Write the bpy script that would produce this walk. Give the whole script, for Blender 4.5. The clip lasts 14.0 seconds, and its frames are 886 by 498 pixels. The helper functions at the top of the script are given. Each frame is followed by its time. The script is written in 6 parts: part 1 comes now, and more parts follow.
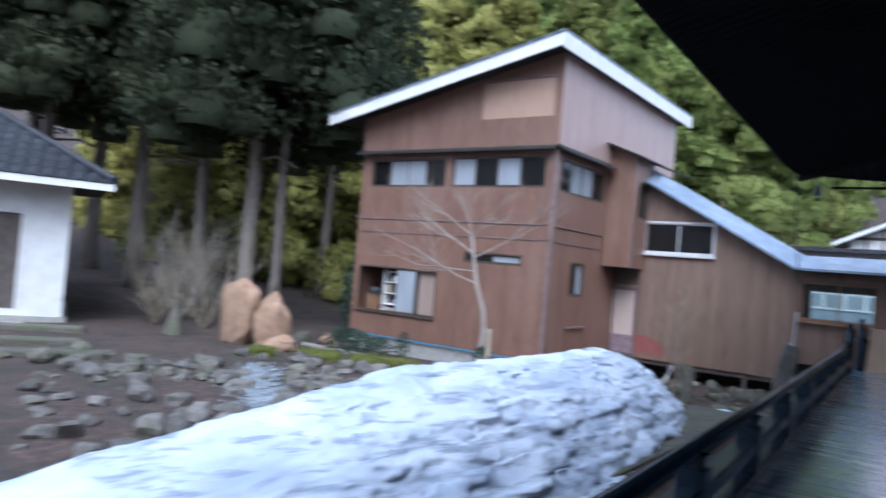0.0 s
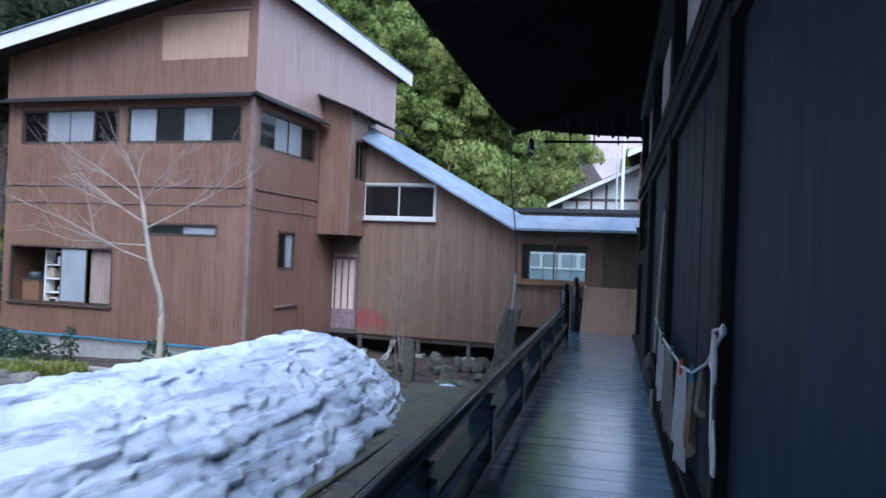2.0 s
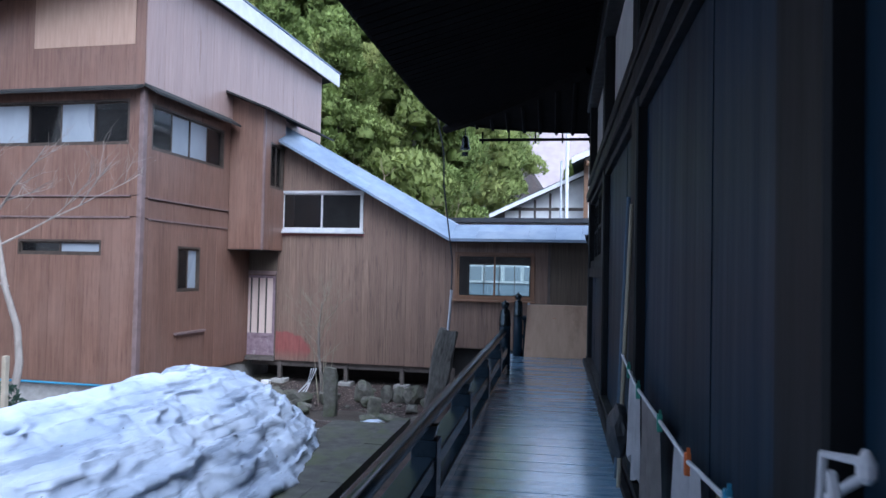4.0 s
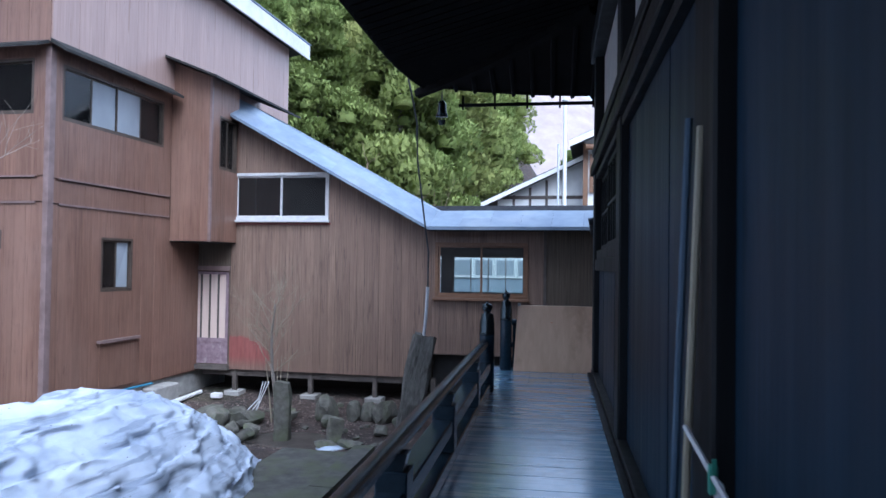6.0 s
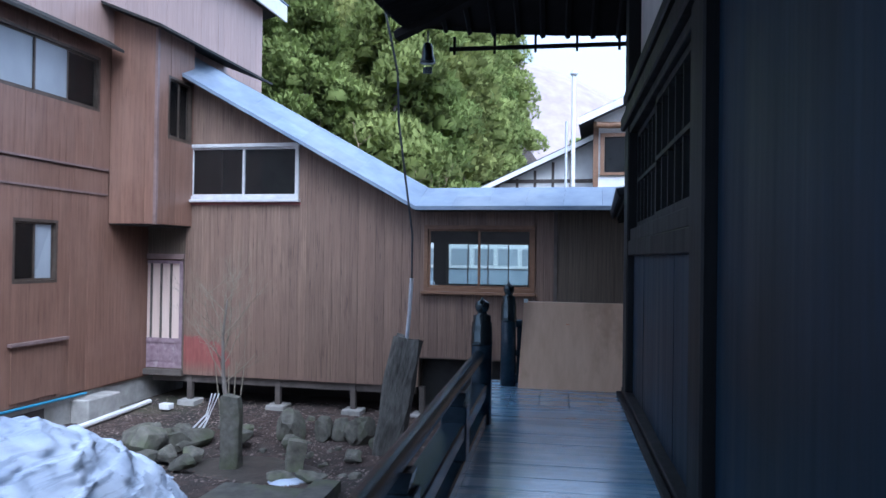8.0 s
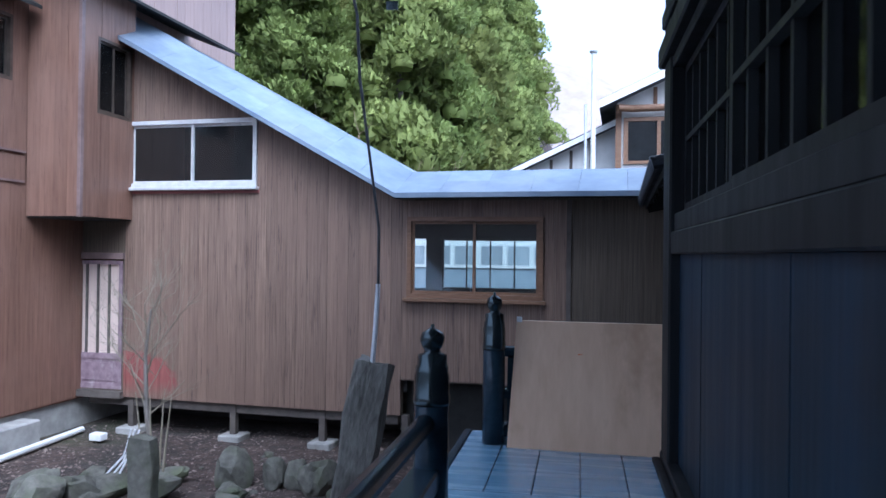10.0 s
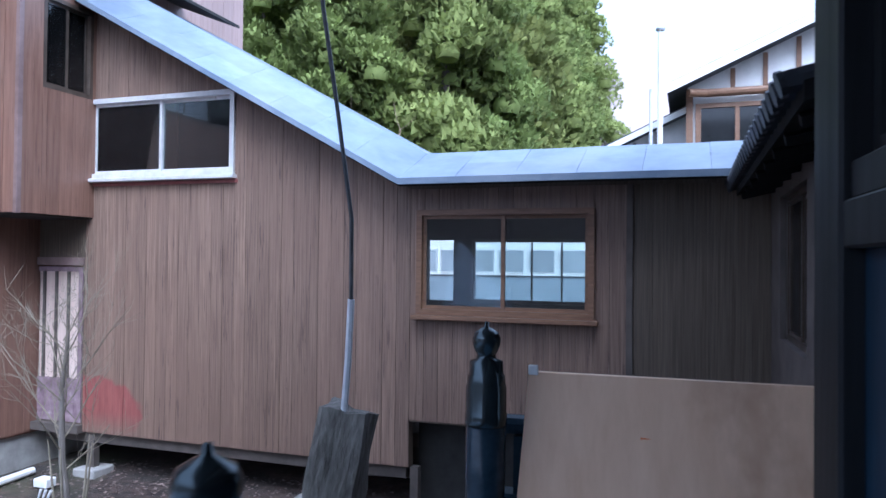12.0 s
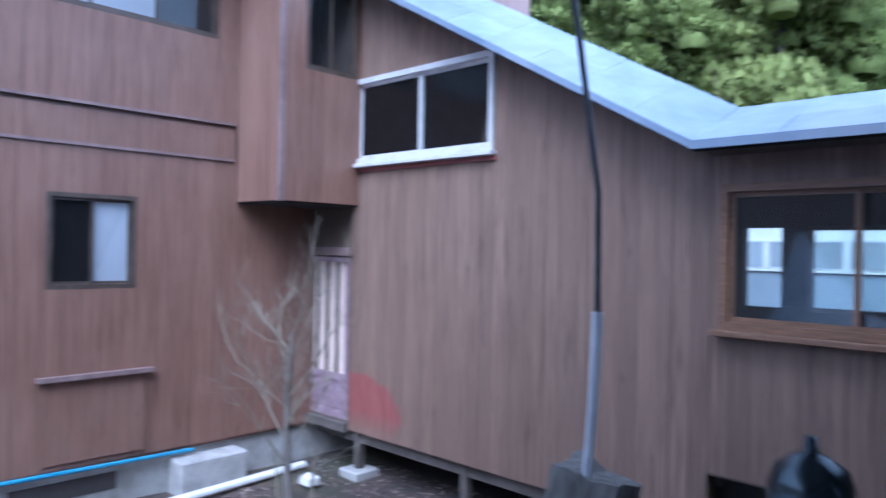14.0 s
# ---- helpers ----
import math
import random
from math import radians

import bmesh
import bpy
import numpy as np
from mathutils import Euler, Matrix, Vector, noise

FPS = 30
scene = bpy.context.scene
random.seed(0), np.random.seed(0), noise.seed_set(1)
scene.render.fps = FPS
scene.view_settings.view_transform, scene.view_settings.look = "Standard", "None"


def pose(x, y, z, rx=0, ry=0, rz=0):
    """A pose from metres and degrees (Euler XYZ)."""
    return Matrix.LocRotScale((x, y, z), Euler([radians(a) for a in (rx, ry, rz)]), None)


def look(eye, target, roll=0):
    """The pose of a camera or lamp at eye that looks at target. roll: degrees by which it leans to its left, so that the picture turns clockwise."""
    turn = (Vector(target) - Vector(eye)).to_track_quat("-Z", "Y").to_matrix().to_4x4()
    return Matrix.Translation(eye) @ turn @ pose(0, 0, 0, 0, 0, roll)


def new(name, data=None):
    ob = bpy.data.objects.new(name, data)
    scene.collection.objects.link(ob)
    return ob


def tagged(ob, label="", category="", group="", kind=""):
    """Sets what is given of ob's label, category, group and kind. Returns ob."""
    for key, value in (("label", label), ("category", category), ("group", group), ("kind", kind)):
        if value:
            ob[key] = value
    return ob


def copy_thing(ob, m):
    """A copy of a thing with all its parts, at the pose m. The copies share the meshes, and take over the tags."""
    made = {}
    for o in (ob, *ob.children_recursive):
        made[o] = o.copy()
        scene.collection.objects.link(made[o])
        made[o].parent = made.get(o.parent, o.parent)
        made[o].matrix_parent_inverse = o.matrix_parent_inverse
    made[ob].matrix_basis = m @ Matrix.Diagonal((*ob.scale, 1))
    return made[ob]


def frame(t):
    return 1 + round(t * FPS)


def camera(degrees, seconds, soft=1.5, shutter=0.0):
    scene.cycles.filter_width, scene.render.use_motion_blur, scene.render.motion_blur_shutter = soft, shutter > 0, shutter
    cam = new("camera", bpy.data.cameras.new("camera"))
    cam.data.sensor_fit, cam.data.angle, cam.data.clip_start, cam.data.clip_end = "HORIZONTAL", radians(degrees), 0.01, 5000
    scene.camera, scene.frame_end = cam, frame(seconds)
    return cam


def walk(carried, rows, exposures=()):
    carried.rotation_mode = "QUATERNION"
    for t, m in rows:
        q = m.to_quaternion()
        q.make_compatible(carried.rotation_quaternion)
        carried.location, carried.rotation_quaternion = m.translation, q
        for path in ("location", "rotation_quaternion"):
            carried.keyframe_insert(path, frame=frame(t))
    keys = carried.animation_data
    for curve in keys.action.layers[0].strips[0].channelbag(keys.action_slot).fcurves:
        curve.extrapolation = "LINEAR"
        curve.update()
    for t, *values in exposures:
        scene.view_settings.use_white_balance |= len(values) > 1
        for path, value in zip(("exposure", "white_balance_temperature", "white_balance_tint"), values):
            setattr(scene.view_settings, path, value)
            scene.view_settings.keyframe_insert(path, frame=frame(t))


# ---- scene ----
cam = camera(63.3, 14.0, shutter=0.5)
PATH = [
    (0, (1.481, 0.786, 1.396), (0.291, 2.393, 1.442), 4.9),
    (0.5, (1.205, 1.719, 1.404), (0.362, 3.532, 1.446), 4.1),
    (1, (1.15, 2.295, 1.412), (0.463, 4.173, 1.438), 3.6),
    (1.5, (1.132, 2.85, 1.417), (0.515, 4.753, 1.426), 2.8),
    (2, (1.163, 3.53, 1.386), (0.596, 5.448, 1.401), 2.3),
    (2.5, (1.098, 3.965, 1.413), (0.592, 5.9, 1.44), 1.9),
    (3, (1.106, 4.505, 1.401), (0.636, 6.449, 1.445), 1.7),
    (3.5, (1.062, 4.979, 1.413), (0.629, 6.931, 1.471), 1.5),
    (6, (0.895, 7.932, 1.401), (0.478, 9.887, 1.444), 0.8),
    (6.5, (0.786, 8.47, 1.351), (0.374, 10.427, 1.382), 1.1),
    (7, (0.776, 9.134, 1.391), (0.347, 11.088, 1.404), 0.7),
    (7.5, (0.685, 9.698, 1.348), (0.258, 11.652, 1.368), 0.9),
    (8, (0.615, 10.228, 1.318), (0.191, 12.182, 1.339), 0.8),
    (8.5, (0.631, 10.817, 1.342), (0.194, 12.769, 1.353), 0.8),
    (9, (0.617, 11.375, 1.344), (0.17, 13.324, 1.348), 0.8),
    (11.5, (0.51, 14.336, 1.309), (-0.082, 16.246, 1.347), 0.5),
    (12, (0.466, 14.875, 1.305), (-0.181, 16.767, 1.338), 0.6),
    (12.5, (0.414, 15.398, 1.322), (-0.301, 17.266, 1.346), 0.9),
    (13, (0.289, 15.856, 1.315), (-0.536, 17.678, 1.325), 1.0),
    (13.5, (0.124, 16.33, 1.269), (-0.936, 18.025, 1.277), 1.6),
    (14, (0.03, 16.559, 1.316), (-1.359, 17.998, 1.313), 1.1),
]
walk(cam, [(t, look(eye, target, roll)) for t, eye, target, roll in PATH],
     [(0, 1.44, 5000, 10), (2, 1.38, 4850, 10), (6.5, 1.57, 4830, 10), (9, 1.63, 4750, 10), (11.5, 1.87, 4750, 12), (14, 1.9, 4400, 14)])

# ---- world and light ----
SUN_UP, SUN_TURN = radians(50), radians(150)
world = bpy.data.worlds.new("world")
scene.world = world
world.use_nodes = True
wn = world.node_tree
sky = wn.nodes.new("ShaderNodeTexSky")
sky.sky_type = "NISHITA"
sky.sun_disc = False
sky.sun_elevation, sky.sun_rotation = SUN_UP, SUN_TURN
sky.air_density, sky.dust_density, sky.ozone_density = 0.8, 7.0, 0.6
veil = wn.nodes.new("ShaderNodeMix")              # thin even cloud over the clear sky
veil.data_type = "RGBA"
veil.inputs[0].default_value = 0.72
veil.inputs[7].default_value = (3.3, 3.3, 3.35, 1)
wn.links.new(sky.outputs[0], veil.inputs[6])
wn.links.new(veil.outputs[2], wn.nodes["Background"].inputs[0])
wn.nodes["Background"].inputs[1].default_value = 0.15
sun = new("sun", bpy.data.lights.new("sun", "SUN"))
sun.data.energy, sun.data.angle, sun.data.color = 0.95, radians(40), (1.0, 0.98, 0.95)
sun.matrix_world = look((0, 0, 30), (-12 * math.sin(SUN_TURN), -12 * math.cos(SUN_TURN), 30 - 12 * math.tan(SUN_UP)))


# ---- materials ----
def material(name, rough=0.6, metal=0.0):
    m = bpy.data.materials.new(name)
    m.use_nodes = True
    b = m.node_tree.nodes["Principled BSDF"]
    b.inputs["Roughness"].default_value, b.inputs["Metallic"].default_value = rough, metal
    return m, m.node_tree, b


def node(t, kind, **sockets):
    n = t.nodes.new(kind)
    for k, v in sockets.items():
        n.inputs[k.replace("_", " ")].default_value = v
    return n


def ramp(t, fac, stops):
    r = t.nodes.new("ShaderNodeValToRGB")
    while len(r.color_ramp.elements) < len(stops):
        r.color_ramp.elements.new(0.5)
    for e, (p, c) in zip(r.color_ramp.elements, stops):
        e.position, e.color = p, (*c, 1)
    t.links.new(fac, r.inputs[0])
    return r.outputs[0]


def noise_tex(t, scale, stretch=(1, 1, 1), detail=6.0, rough=0.6):
    tc, mp = t.nodes.new("ShaderNodeTexCoord"), t.nodes.new("ShaderNodeMapping")
    mp.inputs["Scale"].default_value = stretch
    n = node(t, "ShaderNodeTexNoise", Scale=scale, Detail=detail, Roughness=rough)
    t.links.new(tc.outputs["Object"], mp.inputs[0])
    t.links.new(mp.outputs[0], n.inputs["Vector"])
    return n.outputs[0]


def mix(t, a, b, fac, how="MIX"):
    m = t.nodes.new("ShaderNodeMix")
    m.data_type, m.blend_type = "RGBA", how
    for s, v in ((0, fac), (6, a), (7, b)):
        if isinstance(v, bpy.types.NodeSocket):
            t.links.new(v, m.inputs[s])
        else:
            m.inputs[s].default_value = v if s == 0 else (*v, 1)
    return m.outputs[2]


def bump(t, b, height, strength, distance=0.01):
    n = node(t, "ShaderNodeBump", Strength=strength, Distance=distance)
    t.links.new(height, n.inputs["Height"])
    t.links.new(n.outputs[0], b.inputs["Normal"])


def varied(t, col, lo=0.8, hi=1.15, island=False):
    """The colour, lighter or darker from piece to piece."""
    i = t.nodes.new("ShaderNodeNewGeometry" if island else "ShaderNodeObjectInfo")
    out = i.outputs["Random Per Island"] if island else i.outputs["Random"]
    return mix(t, col, ramp(t, out, [(0, (lo, lo, lo)), (1, (hi, hi, hi))]), 1.0, "MULTIPLY")


def surface(name, dark, light, scale=4, stretch=(1, 1, 1), rough=0.6, metal=0.0, stain=None, stain_at=(0.55, 0.75), stain_scale=0.8,
            relief=0.3, depth=0.006, spread=None, island=False, rough_var=0.15, streak=None):
    m, t, b = material(name, rough, metal)
    n = noise_tex(t, scale, stretch)
    col = ramp(t, n, [(0.3, dark), (0.7, light)])
    if stain:
        s = noise_tex(t, stain_scale, (1, 1, 0.6), 5)
        f = ramp(t, s, [(stain_at[0], (0, 0, 0)), (stain_at[1], (1, 1, 1))])
        col = mix(t, col, stain, f)
    if streak:
        f = ramp(t, noise_tex(t, 3.0, (11, 11, 0.55), 8, 0.75), [(0.56, (0, 0, 0)), (0.66, (0.8, 0.8, 0.8))])
        col = mix(t, col, streak, f)
        f = ramp(t, noise_tex(t, 1.1, (1.2, 1.2, 1.6), 4), [(0.5, (0, 0, 0)), (0.8, (0.35, 0.35, 0.35))])
        col = mix(t, col, stain, f)
    if spread:
        col = varied(t, col, *spread, island=island)
    t.links.new(col, b.inputs["Base Color"])
    if rough_var:
        r = node(t, "ShaderNodeMapRange", To_Min=max(rough - rough_var, 0.03), To_Max=min(rough + rough_var, 1))
        t.links.new(noise_tex(t, scale * 0.35, stretch, 3), r.inputs[0])
        t.links.new(r.outputs[0], b.inputs["Roughness"])
    if relief:
        bump(t, b, n, relief, depth)
    return m


def glass(name, tint=(0.9, 0.95, 0.95)):
    m, t, b = material(name)
    out = t.nodes["Material Output"]
    tr, gl, mx, fr = (t.nodes.new("ShaderNode" + k) for k in ("BsdfTransparent", "BsdfGlossy", "MixShader", "Fresnel"))
    tr.inputs[0].default_value = (*tint, 1)
    gl.inputs["Roughness"].default_value = 0.02
    fr.inputs[0].default_value = 1.5
    grey_sheen, film = t.nodes.new("ShaderNodeBsdfDiffuse"), t.nodes.new("ShaderNodeMixShader")       # a thin grey film that stands in for the panes' pale reflections
    grey_sheen.inputs[0].default_value, film.inputs[0].default_value = (0.42, 0.43, 0.45, 1), 0.012
    t.links.new(tr.outputs[0], film.inputs[1])
    t.links.new(grey_sheen.outputs[0], film.inputs[2])
    t.links.new(fr.outputs[0], mx.inputs[0])
    t.links.new(film.outputs[0], mx.inputs[1])
    t.links.new(gl.outputs[0], mx.inputs[2])
    t.links.new(mx.outputs[0], out.inputs[0])
    return m


BROWN = surface("brown_cladding", (0.14, 0.074, 0.05), (0.235, 0.133, 0.092), 3, (9, 9, 0.4), 0.42, streak=(0.09, 0.047, 0.034), stain=(0.25, 0.155, 0.115), stain_at=(0.5, 0.85), spread=(0.92, 1.07))
# Paler cladding for the upper side wall: reflected sky put into the colour.
BROWN_LIGHT = surface("sky_lit_cladding", (0.33, 0.225, 0.19), (0.42, 0.3, 0.26), 3, (9, 9, 0.4), 0.33, spread=(0.95, 1.05))
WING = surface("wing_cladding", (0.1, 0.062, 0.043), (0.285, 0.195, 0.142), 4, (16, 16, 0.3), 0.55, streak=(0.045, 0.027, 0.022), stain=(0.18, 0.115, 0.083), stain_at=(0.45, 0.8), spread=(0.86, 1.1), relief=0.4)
# Darker copy of the wing boards, with the eaves' shade painted in.
SHADED_WING = surface("shaded_cladding", (0.06, 0.045, 0.03), (0.15, 0.115, 0.08), 4, (16, 16, 0.3), 0.65, spread=(0.8, 1.1))
TRIM = surface("brown_trim", (0.15, 0.1, 0.09), (0.25, 0.18, 0.165), 5, (1, 1, 1), 0.4)
PALE = surface("pale_board", (0.36, 0.23, 0.16), (0.47, 0.32, 0.23), 3, (7, 7, 0.5), 0.6, stain=(0.25, 0.14, 0.09), stain_at=(0.6, 0.8))
FASCIA = surface("white_fascia", (0.66, 0.66, 0.63), (0.82, 0.82, 0.8), 3, (1, 1, 1), 0.5, stain=(0.5, 0.5, 0.48), stain_at=(0.65, 0.85))
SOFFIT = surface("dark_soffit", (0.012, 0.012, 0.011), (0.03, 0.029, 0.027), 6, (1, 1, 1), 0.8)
METAL_ROOF = surface("blue_metal_roof", (0.17, 0.22, 0.3), (0.27, 0.325, 0.4), 2.2, (1, 1, 1), 0.42, 0.3, stain=(0.34, 0.38, 0.44), stain_at=(0.5, 0.75), spread=(0.9, 1.08), relief=0.08)
ALU = surface("silver_frame", (0.58, 0.58, 0.58), (0.75, 0.75, 0.74), 8, (1, 1, 1), 0.35, 0.3, relief=0.0)
BRONZE = surface("bronze_frame", (0.06, 0.045, 0.035), (0.11, 0.085, 0.065), 8, (1, 1, 1), 0.4, 0.3, relief=0.0)
WOODFRAME = surface("orange_wood_frame", (0.14, 0.075, 0.04), (0.24, 0.135, 0.075), 5, (1, 8, 8), 0.5)
GLASS = glass("window_glass")
FROST = surface("frosted_pane", (0.27, 0.295, 0.32), (0.36, 0.39, 0.42), 1.5, (1, 1, 0.4), 0.3, relief=0.0, spread=(0.85, 1.1))
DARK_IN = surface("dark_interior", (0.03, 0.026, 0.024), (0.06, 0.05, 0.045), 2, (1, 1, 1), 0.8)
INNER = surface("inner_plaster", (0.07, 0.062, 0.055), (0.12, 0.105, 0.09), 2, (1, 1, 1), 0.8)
CONCRETE = surface("concrete", (0.26, 0.25, 0.23), (0.4, 0.385, 0.355), 6, (1, 1, 1), 0.85, stain=(0.18, 0.17, 0.15), stain_at=(0.55, 0.7), relief=0.5)
STONE = surface("grey_stone", (0.07, 0.066, 0.052), (0.19, 0.178, 0.145), 9, (1, 1, 1), 0.9, stain=(0.1, 0.11, 0.06), stain_at=(0.45, 0.65), stain_scale=2.0, spread=(0.7, 1.2), relief=0.8, depth=0.03)
TAN_STONE = surface("tan_stone", (0.26, 0.16, 0.1), (0.4, 0.27, 0.18), 4, (1, 1, 1), 0.9, stain=(0.2, 0.14, 0.1), relief=0.7, depth=0.05)
WEATHERED = surface("weathered_post", (0.07, 0.066, 0.056), (0.19, 0.182, 0.162), 8, (3, 3, 0.7), 0.9, stain=(0.06, 0.066, 0.04), relief=0.9, depth=0.03)
TEMPLE = surface("black_temple_wood", (0.0065, 0.0075, 0.0085), (0.015, 0.0165, 0.018), 3, (8, 8, 0.5), 0.55, stain=(0.014, 0.016, 0.018), spread=(0.85, 1.15), relief=0.25)
TEMPLE_PANEL = surface("blue_black_panel", (0.0055, 0.0148, 0.0275), (0.014, 0.034, 0.061), 3, (8, 8, 0.35), 0.5, stain=(0.009, 0.016, 0.022), stain_at=(0.45, 0.7), spread=(0.9, 1.1), relief=0.3)
EAVE = surface("near_black_eave_wood", (0.004, 0.004, 0.004), (0.009, 0.0085, 0.0085), 4, (1, 1, 1), 0.85)
# Floor boards: the sky's blue sheen is painted into the base colour.
FLOORWOOD = surface("sky_sheen_veranda_board", (0.15, 0.285, 0.42), (0.28, 0.465, 0.65), 3, (0.6, 9, 9), 0.27, stain=(0.33, 0.52, 0.7), stain_at=(0.5, 0.8), stain_scale=1.6, spread=(0.88, 1.1), relief=0.25, depth=0.004)
# Black rail lacquer, tinted blue in place of the sky's reflection.
LACQUER = surface("sky_tinted_rail_wood", (0.014, 0.025, 0.036), (0.023, 0.038, 0.053), 5, (6, 1, 6), 0.24, spread=(0.88, 1.12), relief=0.1, rough_var=0.06)
BRASS = surface("dark_bronze_cap", (0.03, 0.04, 0.045), (0.06, 0.075, 0.08), 6, (1, 1, 1), 0.22, 0.7, relief=0.05)
PLASTER = surface("white_plaster", (0.62, 0.62, 0.6), (0.78, 0.78, 0.76), 2, (1, 1, 1), 0.85, stain=(0.5, 0.49, 0.46), stain_at=(0.62, 0.85), relief=0.1)
TIMBER = surface("dark_timber", (0.06, 0.05, 0.042), (0.12, 0.1, 0.085), 4, (1, 1, 1), 0.7)
TILE = surface("black_roof_tile", (0.018, 0.02, 0.026), (0.045, 0.05, 0.058), 6, (1, 1, 1), 0.5, spread=(0.7, 1.3), relief=0.2)
BOARD = surface("old_plywood", (0.58, 0.38, 0.235), (0.7, 0.49, 0.325), 2.5, (4, 1, 1), 0.6, stain=(0.4, 0.25, 0.15), stain_at=(0.58, 0.78), stain_scale=2.2, relief=0.2)
STEEL = surface("galvanised_conduit", (0.5, 0.52, 0.55), (0.66, 0.68, 0.7), 10, (1, 1, 1), 0.45, 0.15, relief=0.05)
RUBBER = surface("black_cable", (0.03, 0.032, 0.035), (0.06, 0.065, 0.07), 10, (1, 1, 1), 0.5, relief=0.0)
BARK = surface("grey_bark", (0.1, 0.085, 0.07), (0.24, 0.21, 0.18), 4, (5, 5, 0.5), 0.9, relief=0.8, depth=0.03)
PALE_BARK = surface("pale_bark", (0.22, 0.19, 0.16), (0.38, 0.33, 0.28), 5, (3, 3, 1), 0.85, relief=0.5, depth=0.01)
TWIG = surface("twig", (0.17, 0.145, 0.1), (0.3, 0.26, 0.19), 6, (1, 1, 1), 0.85, relief=0.0)
PINK_TWIG = surface("reddish_twig", (0.3, 0.19, 0.14), (0.44, 0.31, 0.25), 6, (1, 1, 1), 0.85, relief=0.0)
CLOTH_W = surface("white_cloth", (0.55, 0.55, 0.56), (0.72, 0.71, 0.72), 8, (1, 1, 1), 0.9, relief=0.1)
CLOTH_G = surface("grey_cloth", (0.24, 0.22, 0.21), (0.36, 0.33, 0.31), 8, (1, 1, 1), 0.9, relief=0.1)
CLOTH_B = surface("beige_cloth", (0.3, 0.25, 0.17), (0.42, 0.36, 0.26), 8, (1, 1, 1), 0.9, relief=0.1)
BAMBOO = surface("bamboo", (0.3, 0.27, 0.19), (0.44, 0.4, 0.3), 6, (1, 1, 0.3), 0.5, relief=0.1)
POLE_BLUE = surface("blue_grey_pole", (0.05, 0.085, 0.13), (0.085, 0.13, 0.19), 6, (1, 1, 0.3), 0.4, relief=0.0)
ORANGE = surface("orange_plastic", (0.55, 0.13, 0.03), (0.65, 0.18, 0.05), 8, (1, 1, 1), 0.4, relief=0.0)
GREENP = surface("green_plastic", (0.06, 0.25, 0.18), (0.1, 0.33, 0.24), 8, (1, 1, 1), 0.4, relief=0.0)
BLUEP = surface("blue_pipe", (0.05, 0.2, 0.33), (0.08, 0.28, 0.42), 8, (1, 1, 1), 0.4, relief=0.0)
PURPLE = surface("faded_purple_paint", (0.16, 0.1, 0.12), (0.3, 0.22, 0.24), 9, (1, 1, 1), 0.7, stain=(0.4, 0.34, 0.33), stain_scale=5.0)
CURTAIN = surface("pink_curtain", (0.55, 0.43, 0.36), (0.68, 0.55, 0.47), 3, (6, 6, 0.3), 0.9, relief=0.3)


def foliage(name, dark, light, warm, spread=(0.78, 1.2)):
    m, t, b = material(name, 0.85)
    n = noise_tex(t, 0.6, (1, 1, 1), 3)
    col = ramp(t, n, [(0.3, dark), (0.7, light)])
    o = t.nodes.new("ShaderNodeObjectInfo")
    f = ramp(t, o.outputs["Random"], [(0.3, (0, 0, 0)), (1, (0.5, 0.5, 0.5))])
    col = mix(t, col, warm, f)
    t.links.new(varied(t, col, *spread, island=True), b.inputs["Base Color"])
    b.inputs["Specular IOR Level"].default_value = 0.2
    tl, mx = t.nodes.new("ShaderNodeBsdfTranslucent"), t.nodes.new("ShaderNodeMixShader")
    mx.inputs[0].default_value = 0.42
    t.links.new(b.inputs["Base Color"].links[0].from_socket, tl.inputs[0])
    t.links.new(b.outputs[0], mx.inputs[1])
    t.links.new(tl.outputs[0], mx.inputs[2])
    t.links.new(mx.outputs[0], t.nodes["Material Output"].inputs[0])
    return m


CEDAR = foliage("cedar_foliage", (0.19, 0.25, 0.07), (0.36, 0.43, 0.14), (0.4, 0.38, 0.13))
GOLD_CEDAR = foliage("yellow_cedar_foliage", (0.32, 0.33, 0.09), (0.5, 0.48, 0.16), (0.52, 0.44, 0.15))
DARK_CEDAR = foliage("dark_cedar_foliage", (0.048, 0.062, 0.036), (0.09, 0.11, 0.064), (0.1, 0.1, 0.058), (0.75, 1.25))
SHRUB = foliage("shrub_leaf", (0.04, 0.07, 0.05), (0.09, 0.13, 0.09), (0.1, 0.13, 0.09))
GRASS = foliage("yellow_green_grass", (0.14, 0.17, 0.04), (0.27, 0.3, 0.08), (0.3, 0.29, 0.09))


def snow_material():
    m, t, b = material("old_snow", 0.6)
    n, fine = noise_tex(t, 1.3, (1, 0.5, 1.2), 6), noise_tex(t, 17, (1, 0.55, 1), 3)
    col = ramp(t, n, [(0.34, (0.38, 0.445, 0.56)), (0.6, (0.61, 0.67, 0.77))])
    # Blue-grey bands paint the shadow under melted ledges; the fine specks are dirt.
    ledge_shade = noise_tex(t, 2.4, (0.8, 0.3, 6.0), 6, 0.6)
    col = mix(t, col, (0.22, 0.26, 0.34), ramp(t, ledge_shade, [(0.53, (0, 0, 0)), (0.63, (0.75, 0.75, 0.75))]))
    col = mix(t, col, (0.08, 0.07, 0.06), ramp(t, fine, [(0.7, (0, 0, 0)), (0.74, (0.85, 0.85, 0.85))]))
    t.links.new(col, b.inputs["Base Color"])
    bump(t, b, mix(t, noise_tex(t, 9, (1, 0.6, 1.4), 4), ledge_shade, 0.4), 0.5, 0.05)
    return m


